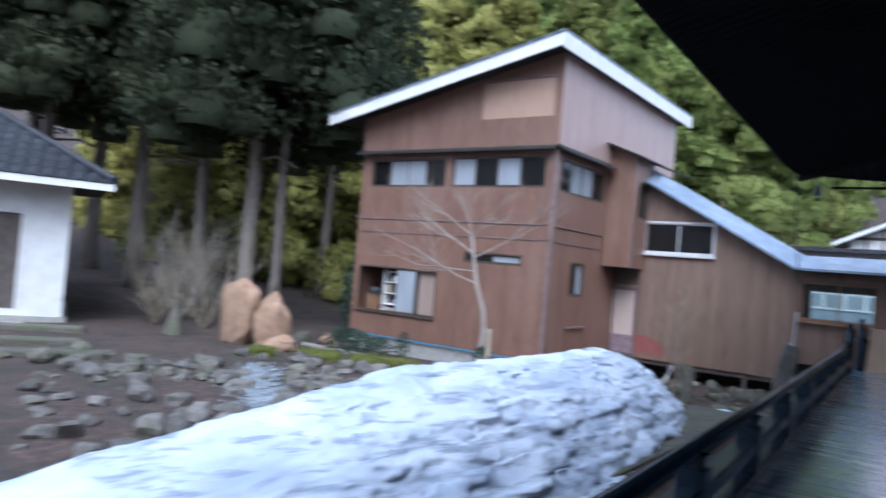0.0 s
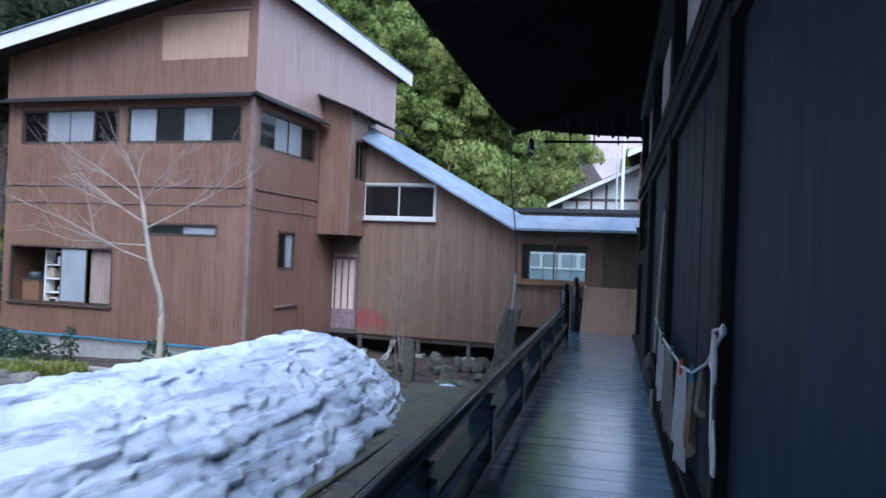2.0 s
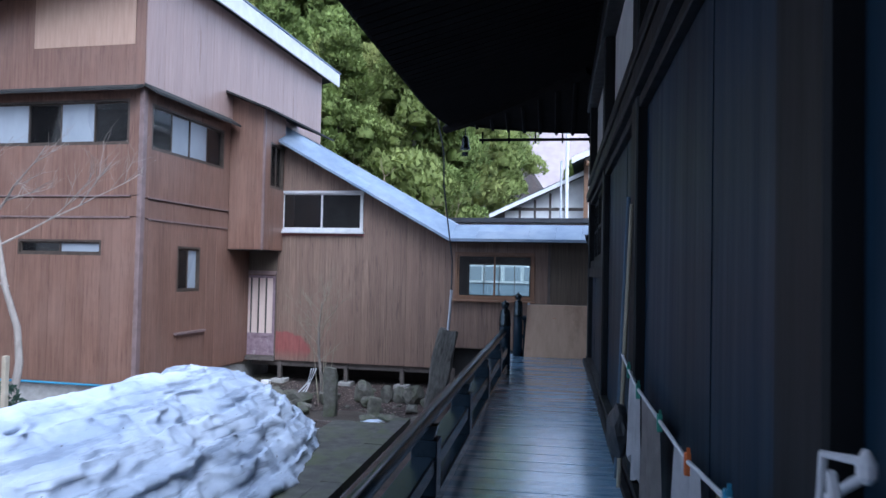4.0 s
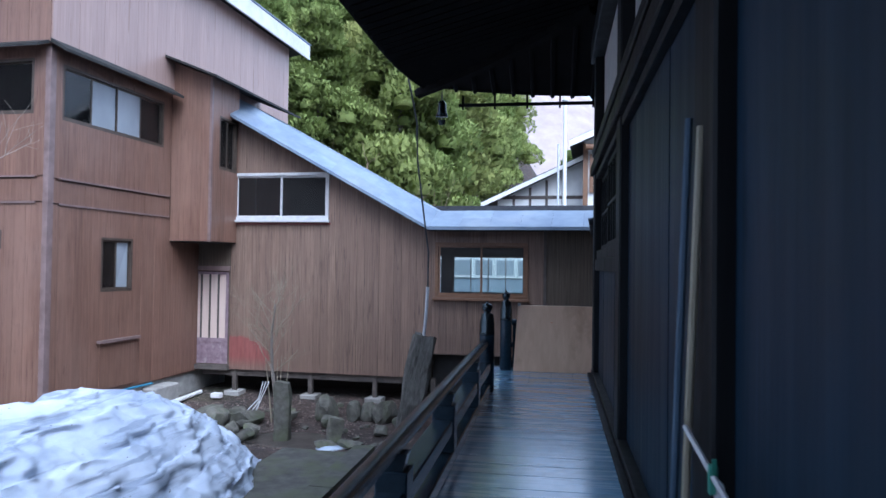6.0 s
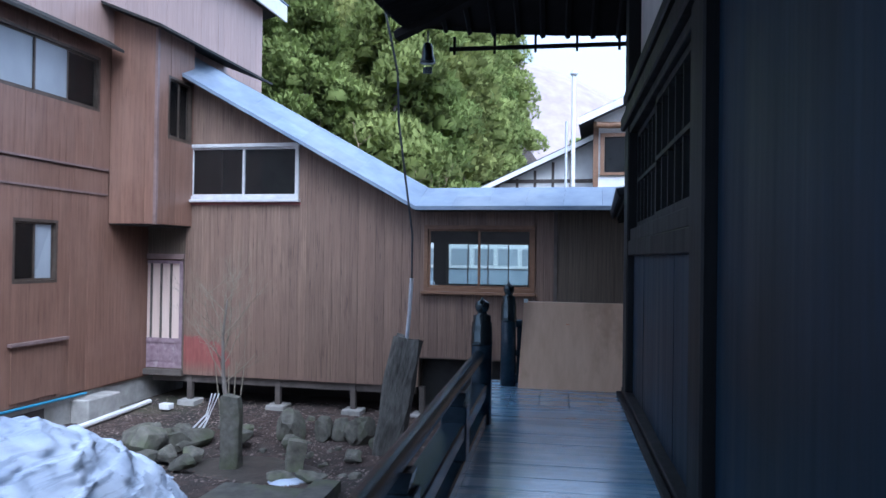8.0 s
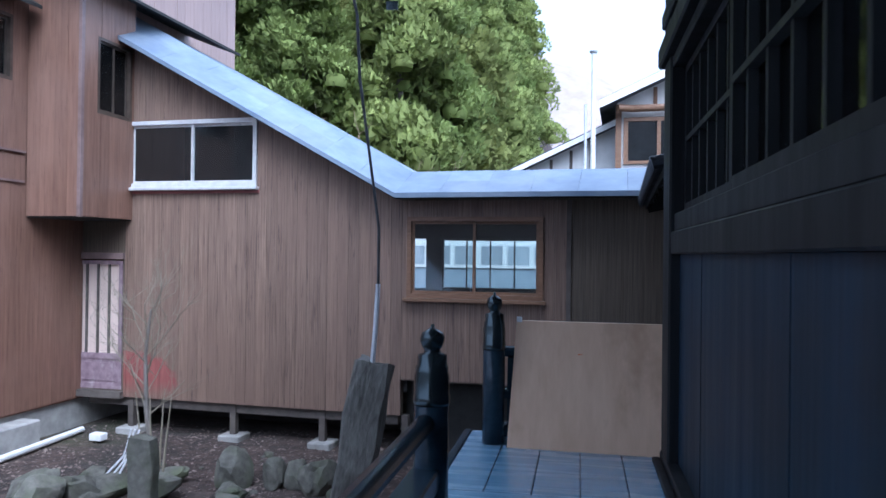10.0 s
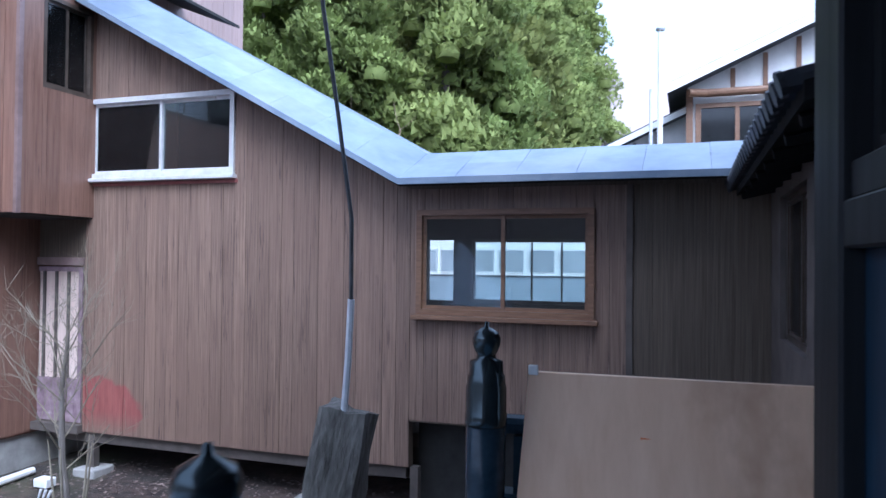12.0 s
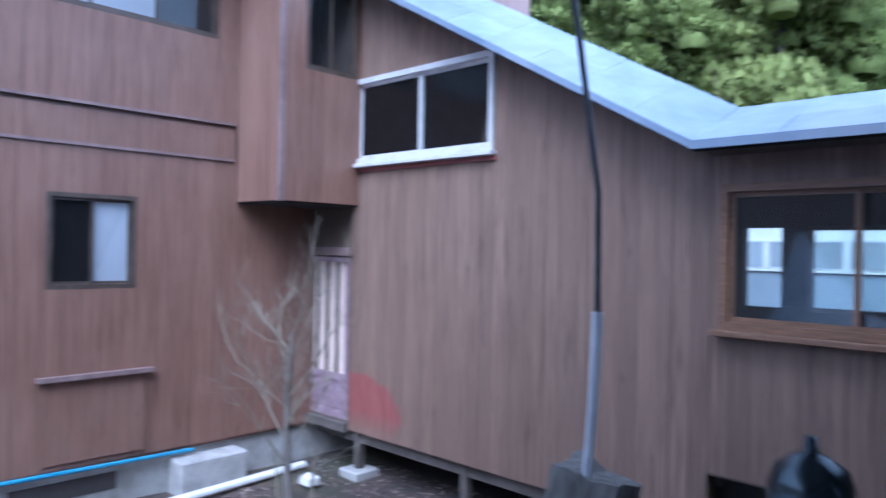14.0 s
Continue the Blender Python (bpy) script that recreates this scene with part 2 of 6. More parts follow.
def ground_material():
    m, t, b = material("leaf_litter_soil", 0.95)
    n = noise_tex(t, 5, (1, 1, 1), 10, 0.7)
    col = ramp(t, n, [(0.3, (0.022, 0.017, 0.015)), (0.5, (0.062, 0.042, 0.034)), (0.7, (0.13, 0.092, 0.073))])
    dark = ramp(t, noise_tex(t, 0.9, (1, 1, 1), 6), [(0.46, (0, 0, 0)), (0.62, (0.75, 0.75, 0.75))])
    col = mix(t, col, (0.03, 0.028, 0.024), dark)
    moss = ramp(t, noise_tex(t, 0.5, (1, 1, 1), 5), [(0.58, (0, 0, 0)), (0.75, (0.6, 0.6, 0.6))])
    col = mix(t, col, (0.075, 0.085, 0.035), moss)
    col = mix(t, col, (0.3, 0.26, 0.235), ramp(t, noise_tex(t, 38, (1, 1, 1), 2), [(0.67, (0, 0, 0)), (0.71, (0.6, 0.6, 0.6))]))
    t.links.new(col, b.inputs["Base Color"])
    bump(t, b, n, 0.9, 0.05)
    return m


def red_paint():
    """A thin strip of faded red paint."""
    return surface("red_paint_strip", (0.2, 0.06, 0.055), (0.29, 0.1, 0.09), 3, (5, 5, 0.5), 0.6, relief=0.3)


def sprayed_boards():
    """The wing's boards where red paint has been sprayed: a round blot beside the door that wears off towards the ground."""
    m = surface("red_sprayed_cladding", (0.1, 0.062, 0.043), (0.285, 0.195, 0.142), 4, (16, 16, 0.3), 0.55, streak=(0.045, 0.027, 0.022), stain=(0.18, 0.115, 0.083), stain_at=(0.45, 0.8), spread=(0.86, 1.1), relief=0.4)
    t = m.node_tree
    b = t.nodes["Principled BSDF"]
    wood = b.inputs["Base Color"].links[0].from_socket
    tc, mp, ln = t.nodes.new("ShaderNodeTexCoord"), t.nodes.new("ShaderNodeMapping"), node(t, "ShaderNodeVectorMath")
    ln.operation = "LENGTH"
    mp.vector_type = "TEXTURE"
    mp.inputs["Location"].default_value, mp.inputs["Scale"].default_value = (-6.62, 21.98, -0.62), (1.02, 1.0, 0.56)
    t.links.new(tc.outputs["Object"], mp.inputs[0])
    t.links.new(mp.outputs[0], ln.inputs[0])
    edge = node(t, "ShaderNodeMath")
    edge.operation = "MULTIPLY_ADD"
    t.links.new(noise_tex(t, 3.5, (1, 1, 1), 4), edge.inputs[0])
    edge.inputs[1].default_value = 0.35
    t.links.new(ln.outputs["Value"], edge.inputs[2])
    blot = ramp(t, edge.outputs[0], [(0.93, (0.8, 0.8, 0.8)), (1.0, (0, 0, 0))])
    sp, wear = t.nodes.new("ShaderNodeSeparateXYZ"), node(t, "ShaderNodeMapRange", From_Min=-0.84, From_Max=-0.6, To_Min=0.15, To_Max=1.0)
    t.links.new(tc.outputs["Object"], sp.inputs[0])
    t.links.new(sp.outputs[2], wear.inputs[0])
    both = node(t, "ShaderNodeMath")
    both.operation = "MULTIPLY"
    t.links.new(blot, both.inputs[0])
    t.links.new(wear.outputs[0], both.inputs[1])
    red = ramp(t, noise_tex(t, 5, (4, 4, 0.6), 5), [(0.3, (0.2, 0.045, 0.042)), (0.7, (0.3, 0.085, 0.075))])
    t.links.new(mix(t, wood, red, both.outputs[0]), b.inputs["Base Color"])
    return m


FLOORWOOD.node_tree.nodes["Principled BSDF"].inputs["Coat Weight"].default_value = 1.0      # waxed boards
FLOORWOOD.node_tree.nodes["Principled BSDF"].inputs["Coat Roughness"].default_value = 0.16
for m_ in (TEMPLE, TEMPLE_PANEL, EAVE, LACQUER):
    m_.node_tree.nodes["Principled BSDF"].inputs["Specular IOR Level"].default_value = 0.22
SNOW, SOIL, RED, SPRAYED = snow_material(), ground_material(), red_paint(), sprayed_boards()
MUD = surface("wet_mud", (0.035, 0.03, 0.026), (0.085, 0.075, 0.062), 5, (1, 1, 1), 0.45, stain=(0.05, 0.05, 0.035), relief=0.6, depth=0.02)
SLAB = surface("mossy_concrete", (0.05, 0.05, 0.043), (0.12, 0.115, 0.1), 5, (1, 1, 1), 0.85, stain=(0.09, 0.1, 0.05), stain_at=(0.45, 0.65), stain_scale=1.5, relief=0.5)
ANNEX = surface("blue_grey_wall", (0.2, 0.24, 0.28), (0.28, 0.32, 0.36), 3, (1, 1, 1), 0.6)
DARKGLASS = surface("dark_pane", (0.012, 0.014, 0.015), (0.02, 0.022, 0.024), 3, (1, 1, 1), 0.06, relief=0.0, rough_var=0.0)
# Pinkish bare woods, paled by distance haze painted into the colour.
FARHILL = surface("haze_pale_hillside", (0.31, 0.255, 0.25), (0.41, 0.35, 0.345), 0.25, (1, 1, 1), 1.0, stain=(0.27, 0.25, 0.235), stain_scale=0.04, relief=0.0)


# ---- helpers for building ----
def mesh_of(bm, name):
    me = bpy.data.meshes.new(name)
    bm.to_mesh(me)
    bm.free()
    return me


def part(name, bm, mat, parent=None, label="", smooth=False):
    """One mesh object, a part of a thing where a parent is given."""
    if smooth and not isinstance(bm, bpy.types.Mesh):
        for e in bm.edges:
            e.smooth = e.calc_face_angle(0.0) < 0.75
    me = bm if isinstance(bm, bpy.types.Mesh) else mesh_of(bm, name)
    if not me.materials:
        me.materials.append(mat)
    if smooth:
        for p in me.polygons:
            p.use_smooth = True
    ob = new(name, me)
    if parent:
        ob.parent = parent
    if label:
        ob["label"] = label
    return ob


def thing(name, label, category, m=Matrix(), group="", kind=""):
    ob = new(name)
    ob.empty_display_size = 0.1
    ob.matrix_world = m
    return tagged(ob, label, category, group, kind)


def structure(name, bm, mat, label, category="", m=Matrix(), smooth=False):
    ob = part(name, bm, mat, None, "", smooth)
    ob.matrix_world = m
    return tagged(ob, label, category, "", "structure")


def add_box(bm, x0, x1, y0, y1, z0, z1, bevel=0.0):
    v = [bm.verts.new(p) for p in ((x0, y0, z0), (x1, y0, z0), (x1, y1, z0), (x0, y1, z0), (x0, y0, z1), (x1, y0, z1), (x1, y1, z1), (x0, y1, z1))]
    fs = [bm.faces.new([v[i] for i in q]) for q in ((3, 2, 1, 0), (4, 5, 6, 7), (0, 1, 5, 4), (1, 2, 6, 5), (2, 3, 7, 6), (3, 0, 4, 7))]
    if bevel:
        bmesh.ops.bevel(bm, geom=list({e for f in fs for e in f.edges}), offset=bevel, segments=1, affect="EDGES")
    return bm


def box(x0, x1, y0, y1, z0, z1, bevel=0.0):
    return add_box(bmesh.new(), min(x0, x1), max(x0, x1), min(y0, y1), max(y0, y1), min(z0, z1), max(z0, z1), bevel)


def prism(points, dx=0.0, dy=0.0, dz=0.0):
    """A polygon of 3D points pushed along a vector to a solid."""
    bm = bmesh.new()
    a = [bm.verts.new(p) for p in points]
    b = [bm.verts.new((p[0] + dx, p[1] + dy, p[2] + dz)) for p in points]
    bm.faces.new(a)
    bm.faces.new(b[::-1])
    for i in range(len(a)):
        j = (i + 1) % len(a)
        bm.faces.new((a[j], a[i], b[i], b[j]))
    bmesh.ops.recalc_face_normals(bm, faces=bm.faces)
    return bm


def lathe(profile, segs=20, bm=None):
    """A solid turned about z from (radius, height) pairs."""
    bm = bm or bmesh.new()
    rings = [[bm.verts.new((r * math.cos(2 * math.pi * i / segs), r * math.sin(2 * math.pi * i / segs), z)) for i in range(segs)] for r, z in profile]
    for a, b in zip(rings, rings[1:]):
        for i in range(segs):
            bm.faces.new((a[i], a[(i + 1) % segs], b[(i + 1) % segs], b[i]))
    bm.faces.new(rings[0][::-1])
    bm.faces.new(rings[-1])
    return bm


def tube(points, radii, segs=7, bm=None):
    """A tapered round limb through the points."""
    bm = bm or bmesh.new()
    pts = [Vector(p) for p in points]
    rings = []
    for i, p in enumerate(pts):
        d = (pts[min(i + 1, len(pts) - 1)] - pts[max(i - 1, 0)]).normalized()
        a = d.cross(Vector((0.31, 0.17, 0.93)) if abs(d.z) < 0.9 else Vector((1, 0.2, 0))).normalized()
        b = d.cross(a)
        r = radii[i] if isinstance(radii, (list, tuple)) else radii
        rings.append([bm.verts.new(p + r * (math.cos(2 * math.pi * k / segs) * a + math.sin(2 * math.pi * k / segs) * b)) for k in range(segs)])
    for a, b in zip(rings, rings[1:]):
        for k in range(segs):
            bm.faces.new((a[k], a[(k + 1) % segs], b[(k + 1) % segs], b[k]))
    bm.faces.new(rings[0][::-1])
    bm.faces.new(rings[-1])
    return bm


def cut_columns(edges, z0, z1, openings):
    """Cells (a, b, low, high) between the edges, from z0 to z1 (functions of a), less the openings (a0, a1, b0, b1)."""
    cells = []
    for a, b in zip(edges, edges[1:]):
        if b - a < 1e-4:
            continue
        mid = (a + b) / 2
        spans = [(z0(mid), None)]
        base, lid = z0(mid), z1(mid)
        for o in sorted((o for o in openings if o[0] < mid < o[1] and o[3] > base + 0.005 and o[2] < lid - 0.005), key=lambda o: o[2]):
            low = spans.pop()[0]
            if o[2] > low + 0.005:
                spans.append((low, o[2]))
            spans.append((o[3], None))
        for low, high in spans:
            cells.append((a, b, low, high))
    return cells


def wall_faces(bm, axis, at, thick, cells, z1):
    """Solid wall cells: axis 'y' is a wall that runs along x at y = at, axis 'x' one that runs along y."""
    for a, b, low, high in cells:
        ha, hb = (high, high) if high is not None else (z1(a), z1(b))
        if axis == "y":
            pts = [(a, at, low), (b, at, low), (b, at, hb), (a, at, ha)]
            push = (0, thick, 0)
        else:
            pts = [(at, a, low), (at, b, low), (at, b, hb), (at, a, ha)]
            push = (-thick, 0, 0)
        v = [bm.verts.new(p) for p in pts] + [bm.verts.new(Vector(p) + Vector(push)) for p in pts]
        for q in ((0, 1, 2, 3), (7, 6, 5, 4), (1, 0, 4, 5), (2, 1, 5, 6), (3, 2, 6, 7), (0, 3, 7, 4)):
            bm.faces.new([v[i] for i in q])
    if len(cells) > 1:
        bmesh.ops.remove_doubles(bm, verts=bm.verts, dist=0.0005)
    bmesh.ops.recalc_face_normals(bm, faces=bm.faces)
    return bm


def clad(parent, axis, at, a0, a1, z0, z1, openings, mat, width, out, name="plank", gap=0.0035):
    """Upright cladding boards on a wall, each a piece of its own, proud of it by out."""
    n = max(1, round((a1 - a0) / width))
    edges = sorted({round(a0 + (a1 - a0) * i / n, 4) for i in range(n + 1)} | {round(e, 4) for o in openings for e in o[:2] if a0 < e < a1})
    for a, b, low, high in cut_columns(edges, z0, z1, openings):
        bm = bmesh.new()
        d = out * random.uniform(0.75, 1.1)
        ca, cb = (a + gap / 2, b - gap / 2) if b - a > 3 * gap else (a, b)
        wall_faces(bm, axis, at - d if axis == "y" else at + d, d - 0.001, [(ca, cb, low, high)], z1)
        part(name, bm, mat(a, low) if callable(mat) else mat, parent)


def window_unit(name, label, axis, at, a0, a1, z0, z1, frame_mat, panes, depth=0.07, fw=0.045, sill=None, proud=0.02, parent_kind="structure", bars=()):
    """A sliding window in a wall: a frame, and panes (each with its sash): a list of 'clear', 'frost' or 'open'."""
    w = thing(name, label, "window", kind=parent_kind)
    side = -1 if axis == "y" else 1

    def put(nm, p0, p1, q0, q1, d0, d1, mat, parent, lab="", bev=0.0):
        lo, hi = at + side * d0, at + side * d1
        bm = box(p0, p1, lo, hi, q0, q1, bev) if axis == "y" else box(lo, hi, p0, p1, q0, q1, bev)
        return part(nm, bm, mat, parent, lab)

    for nm, p in (("frame_top", (a0, a1, z1 - fw, z1)), ("frame_bottom", (a0, a1, z0, z0 + fw)), ("frame_side", (a0, a0 + fw, z0 + fw, z1 - fw)), ("frame_side", (a1 - fw, a1, z0 + fw, z1 - fw))):
        put(nm, *p, -depth, proud, frame_mat, w)
    if sill:
        put("window_sill", a0 - sill, a1 + sill, z0 - 0.05, z0 - 0.003, -0.02, proud + 0.06, frame_mat, w, "", 0.006)
    b0, b1 = a0 + fw, a1 - fw
    step = (b1 - b0) / len(panes)
    s = fw * 0.62
    for i, kind in enumerate(panes):
        if kind == "open":
            continue
        p0, p1 = b0 + step * i - (s / 2 if i else 0), b0 + step * (i + 1) + (s / 2 if i < len(panes) - 1 else 0)
        off = -0.012 - 0.024 * (i % 2)
        sash = part("sash", wall_ring(axis, at, side, p0, p1, z0 + fw, z1 - fw, s, off), frame_mat, w)
        g = put("pane", p0 + s, p1 - s, z0 + fw + s, z1 - fw - s, off - 0.012, off - 0.008, GLASS if kind == "clear" else FROST, sash, "" if kind == "clear" else "frosted pane")
        g.visible_shadow = kind != "clear"
    return w


def wall_ring(axis, at, side, p0, p1, q0, q1, s, off):
    bm = bmesh.new()
    for a, b, c, d in ((p0, p1, q1 - s, q1), (p0, p1, q0, q0 + s), (p0, p0 + s, q0 + s, q1 - s), (p1 - s, p1, q0 + s, q1 - s)):
        lo, hi = sorted((at + side * off, at + side * (off - 0.02)))
        if axis == "y":
            add_box(bm, a, b, lo, hi, c, d)
        else:
            add_box(bm, lo, hi, a, b, c, d)
    return bm


def rock(name, label, x, y, z, sx, sy, sz, seed, mat=STONE, rough=0.22, turn=0.0, lean=0.0, detail=3):
    """A broken stone that is sunk a little into the ground."""
    bm = bmesh.new()
    bmesh.ops.create_icosphere(bm, subdivisions=detail, radius=1.0)
    off = Vector((seed * 3.7, seed * 1.3, seed * 7.1))
    chip = random.Random(int(seed * 13))
    breaks = [(Vector((chip.gauss(0, 1), chip.gauss(0, 1), chip.gauss(0.25, 0.8))).normalized(), chip.uniform(0.62, 0.88) + (0.16 if detail > 3 else 0)) for _ in range(9)]
    for v in bm.verts:
        p = v.co.normalized()
        q = Vector([math.copysign(abs(c) ** 0.72, c) for c in p])
        k = 1 + rough * noise.noise(p * 1.3 + off) * 1.6 + rough * 0.5 * noise.noise(p * 3.1 + off)
        v.co = q * k
        for n, d in breaks:
            over = v.co.dot(n) - d
            if over > 0:
                v.co -= n * over
        v.co.x, v.co.y, v.co.z = v.co.x * sx / 2, v.co.y * sy / 2, (v.co.z * 0.5 + 0.42) * sz
    ob = part(name, bm, mat)
    ob.matrix_world = pose(x, y, z, 0, lean, turn)
    return tagged(ob, label, "rock")


# ---- ground, hills ----
G = -1.4                                     # the garden's level; the veranda floor is at 0


def ground_height(x, y):
    h = G + 0.06 * noise.noise(Vector((x * 0.35, y * 0.35, 0))) + 0.03 * noise.noise(Vector((x * 1.3, y * 1.3, 4)))
    d = math.hypot(max(-x - 16, 0), max(y - 30, 0))
    if y > 34:
        h += (min(y, 88) - 34) * 0.42 * min(1, max(0, (2 - x) / 14))
    # Unseen bank behind the camera, added to darken what the panes mirror.
    if y < -25:
        h += min(-25 - y, 60) * 0.5
    if x < -26:
        h += (-26 - x) * 0.12
    pond = math.hypot((x + 3.75) / 1.15, (y - 18.85) / 0.75)
    if pond < 1.4:
        h -= 0.14 * max(0, 1 - (pond / 1.4) ** 2)
    return h


def sheet(xs, ys, height):
    bm = bmesh.new()
    rows = [[bm.verts.new((x, y, height(x, y))) for x in xs] for y in ys]
    for a, b in zip(rows, rows[1:]):
        for i in range(len(xs) - 1):
            bm.faces.new((a[i], a[i + 1], b[i + 1], b[i]))
    return bm


def steps(*runs):
    out = []
    for a, b, n in runs:
        out += [a + (b - a) * i / n for i in range(n)]
    return out + [runs[-1][1]]


structure("ground", sheet(steps((-900, -60, 12), (-60, -14, 46), (-14, 4, 90), (4, 30, 20), (30, 900, 12)), steps((-300, -10, 12), (-10, 8, 36), (8, 24, 100), (24, 110, 60), (110, 900, 10)),
                          ground_height), SOIL, "brown earth with leaf litter and moss", "ground", smooth=True)


def hill_height(x, y):
    return -4 + 74 * math.exp(-((x + 45) / 95) ** 2 - ((y - 250) / 60) ** 2) + 4 * noise.noise(Vector((x * 0.03, y * 0.03, 2)))


structure("backdrop", sheet(steps((-200, 260, 70)), steps((150, 340, 40)), hill_height), FARHILL, "far hillside of bare pinkish winter trees", "hill", smooth=True)

# concrete apron along the veranda, its kerb, and the wet hollow among the stones
structure("pavement", box(-3.62, -2.42, -12, 17.92, G - 0.2, G + 0.06, 0.015), SLAB, "mossy concrete apron strewn with litter", "pavement")
kerb = thing("kerb", "dark weathered kerb timbers edging the apron", "kerb", kind="structure")
for i in range(12):
    y0 = -6 + i * 2.0
    x0 = -1.93 - 0.05 * (y0 - 10.3)
    part("kerb_beam", prism([(x0 - 0.2, y0, G - 0.1), (x0 + 0.1, y0, G - 0.1), (x0 + 0.1, y0, G + 0.16), (x0 - 0.2, y0, G + 0.16)], -0.1, 1.98, 0), SLAB, kerb)
pond_bm = bmesh.new()
bmesh.ops.create_circle(pond_bm, cap_ends=True, segments=40, radius=1.0)
for v in pond_bm.verts:
    k = 1 + 0.12 * noise.noise(v.co * 2)
    v.co = Vector((-3.75 + v.co.x * 1.0 * k, 18.85 + v.co.y * 0.62 * k, G - 0.085))
structure("water", pond_bm, MUD, "dark muddy puddle among garden stones", "puddle")

# ---- the brown house ----
HX, HY, HL = -7.51, 17.62, -14.4             # its side wall, front wall and far end
HB = 26.3                                    # its back wall
SLOPE = (7.28 - 5.83) / 7.0


def roof_under(x):
    return 7.28 - SLOPE * (HX - x)


house = thing("house", "three-storey brown plank-clad house with a sloping roof", "house")
flat = lambda z: (lambda a: z)
FRONT = [(-14.0, -11.1, 3.69, 4.55), (-10.86, -7.79, 3.69, 4.57), (-10.2, -8.32, 1.55, 1.85), (-14.19, -11.11, -0.18, 1.22)]
SIDE = [(17.87, 20.63, 3.63, 4.53), (18.87, 19.74, 0.84, 1.79)]
cuts = lambda a, b, ops: sorted({a, b} | {e for o in ops for e in o[:2]})
part("wall", wall_faces(bmesh.new(), "y", HY, 0.14, cut_columns(cuts(HL, HX - 0.14, FRONT), flat(-0.9), roof_under, FRONT), roof_under), BROWN, house)
side_top = roof_under(HX)
part("wall", wall_faces(bmesh.new(), "x", HX, 0.14, cut_columns(cuts(HY, HB, SIDE), flat(-0.95), flat(side_top), SIDE), flat(side_top)), BROWN, house)
part("wall", wall_faces(bmesh.new(), "y", HB - 0.14, 0.14, cut_columns([HL, HX - 0.15], flat(-0.95), roof_under, []), roof_under), BROWN, house)
part("wall", wall_faces(bmesh.new(), "x", HL + 0.14, 0.14, cut_columns([HY + 0.145, HB - 0.145], flat(-0.95), flat(roof_under(HL)), []), flat(roof_under(HL + 0.14) - 0.01)), BROWN, house)
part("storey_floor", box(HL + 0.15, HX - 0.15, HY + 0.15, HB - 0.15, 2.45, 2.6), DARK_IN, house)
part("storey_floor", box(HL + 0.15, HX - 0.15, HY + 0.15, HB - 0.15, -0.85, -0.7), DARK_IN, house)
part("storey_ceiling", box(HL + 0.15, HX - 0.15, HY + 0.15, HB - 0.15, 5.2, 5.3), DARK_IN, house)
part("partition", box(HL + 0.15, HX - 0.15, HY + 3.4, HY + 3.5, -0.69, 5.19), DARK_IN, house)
# lower and upper cladding on both faces, the upper storey set a little proud
clad(house, "y", HY, HL, HX + 0.02, flat(-0.9), flat(2.28), FRONT, BROWN, 0.2, 0.022)
clad(house, "y", HY, HL, HX + 0.02, flat(2.31), flat(2.66), FRONT, BROWN, 0.9, 0.035)
clad(house, "y", HY, HL, HX + 0.02, flat(2.72), flat(4.7), FRONT, BROWN, 0.2, 0.022)
PANEL_O = [(-9.93, -7.66, 5.6, 6.62)]
clad(house, "y", HY - 0.07, HL, HX + 0.06, flat(4.8), roof_under, PANEL_O, BROWN, 0.2, 0.025)
part("upper_wall", wall_faces(bmesh.new(), "y", HY - 0.068, 0.066, cut_columns([HL, HX], flat(4.79), roof_under, []), roof_under), BROWN, house)
clad(house, "x", HX, HY, 22.0, flat(-0.92), flat(2.26), SIDE, BROWN, 0.2, 0.022)
clad(house, "x", HX, HY, 20.85, flat(2.29), flat(2.63), SIDE, BROWN, 0.9, 0.035)
clad(house, "x", HX, HY, 20.9, flat(2.69), flat(4.7), SIDE, BROWN, 0.2, 0.022)
part("upper_wall", box(HX + 0.0005, HX + 0.06, HY - 0.06, HB, 4.86, side_top), BROWN_LIGHT, house, "smooth pinkish upper wall, sky sheen painted paler")
clad(house, "x", HX + 0.06, HY - 0.07, HB, flat(4.84), flat(side_top), [], BROWN_LIGHT, 0.3, 0.012, gap=0.004)
pale = thing("notice_panel", "pale unpainted wooden panel on the gable", "panel")
for i in range(9):
    a = -9.92 + i * 0.25
    part("board", box(a, a + 0.246, HY - 0.096, HY - 0.07, 5.6, 6.62 - 0.0), PALE, pale)
part("cap", box(-9.98, -7.6, HY - 0.13, HY - 0.07, 6.66, 6.7), TRIM, pale)
# corner board and the thin drip strips
part("corner_board", box(HX - 0.06, HX + 0.035, HY - 0.04, HY + 0.09, -0.9, 4.74, 0.005), TRIM, house, "greyish corner board")
for z, o in ((2.7, 0.06), (2.29, 0.045)):
    part("drip_strip", box(HL, HX - 0.2, HY - o, HY - 0.001, z - 0.015, z + 0.015), TRIM, house)
    part("drip_strip", box(HX + 0.001, HX + o, HY + 0.2, 20.84, z - 0.03, z), TRIM, house)
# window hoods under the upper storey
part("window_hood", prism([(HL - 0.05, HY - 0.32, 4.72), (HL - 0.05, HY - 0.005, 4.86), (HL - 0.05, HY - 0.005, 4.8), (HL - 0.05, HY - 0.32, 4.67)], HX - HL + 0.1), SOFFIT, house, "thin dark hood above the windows")
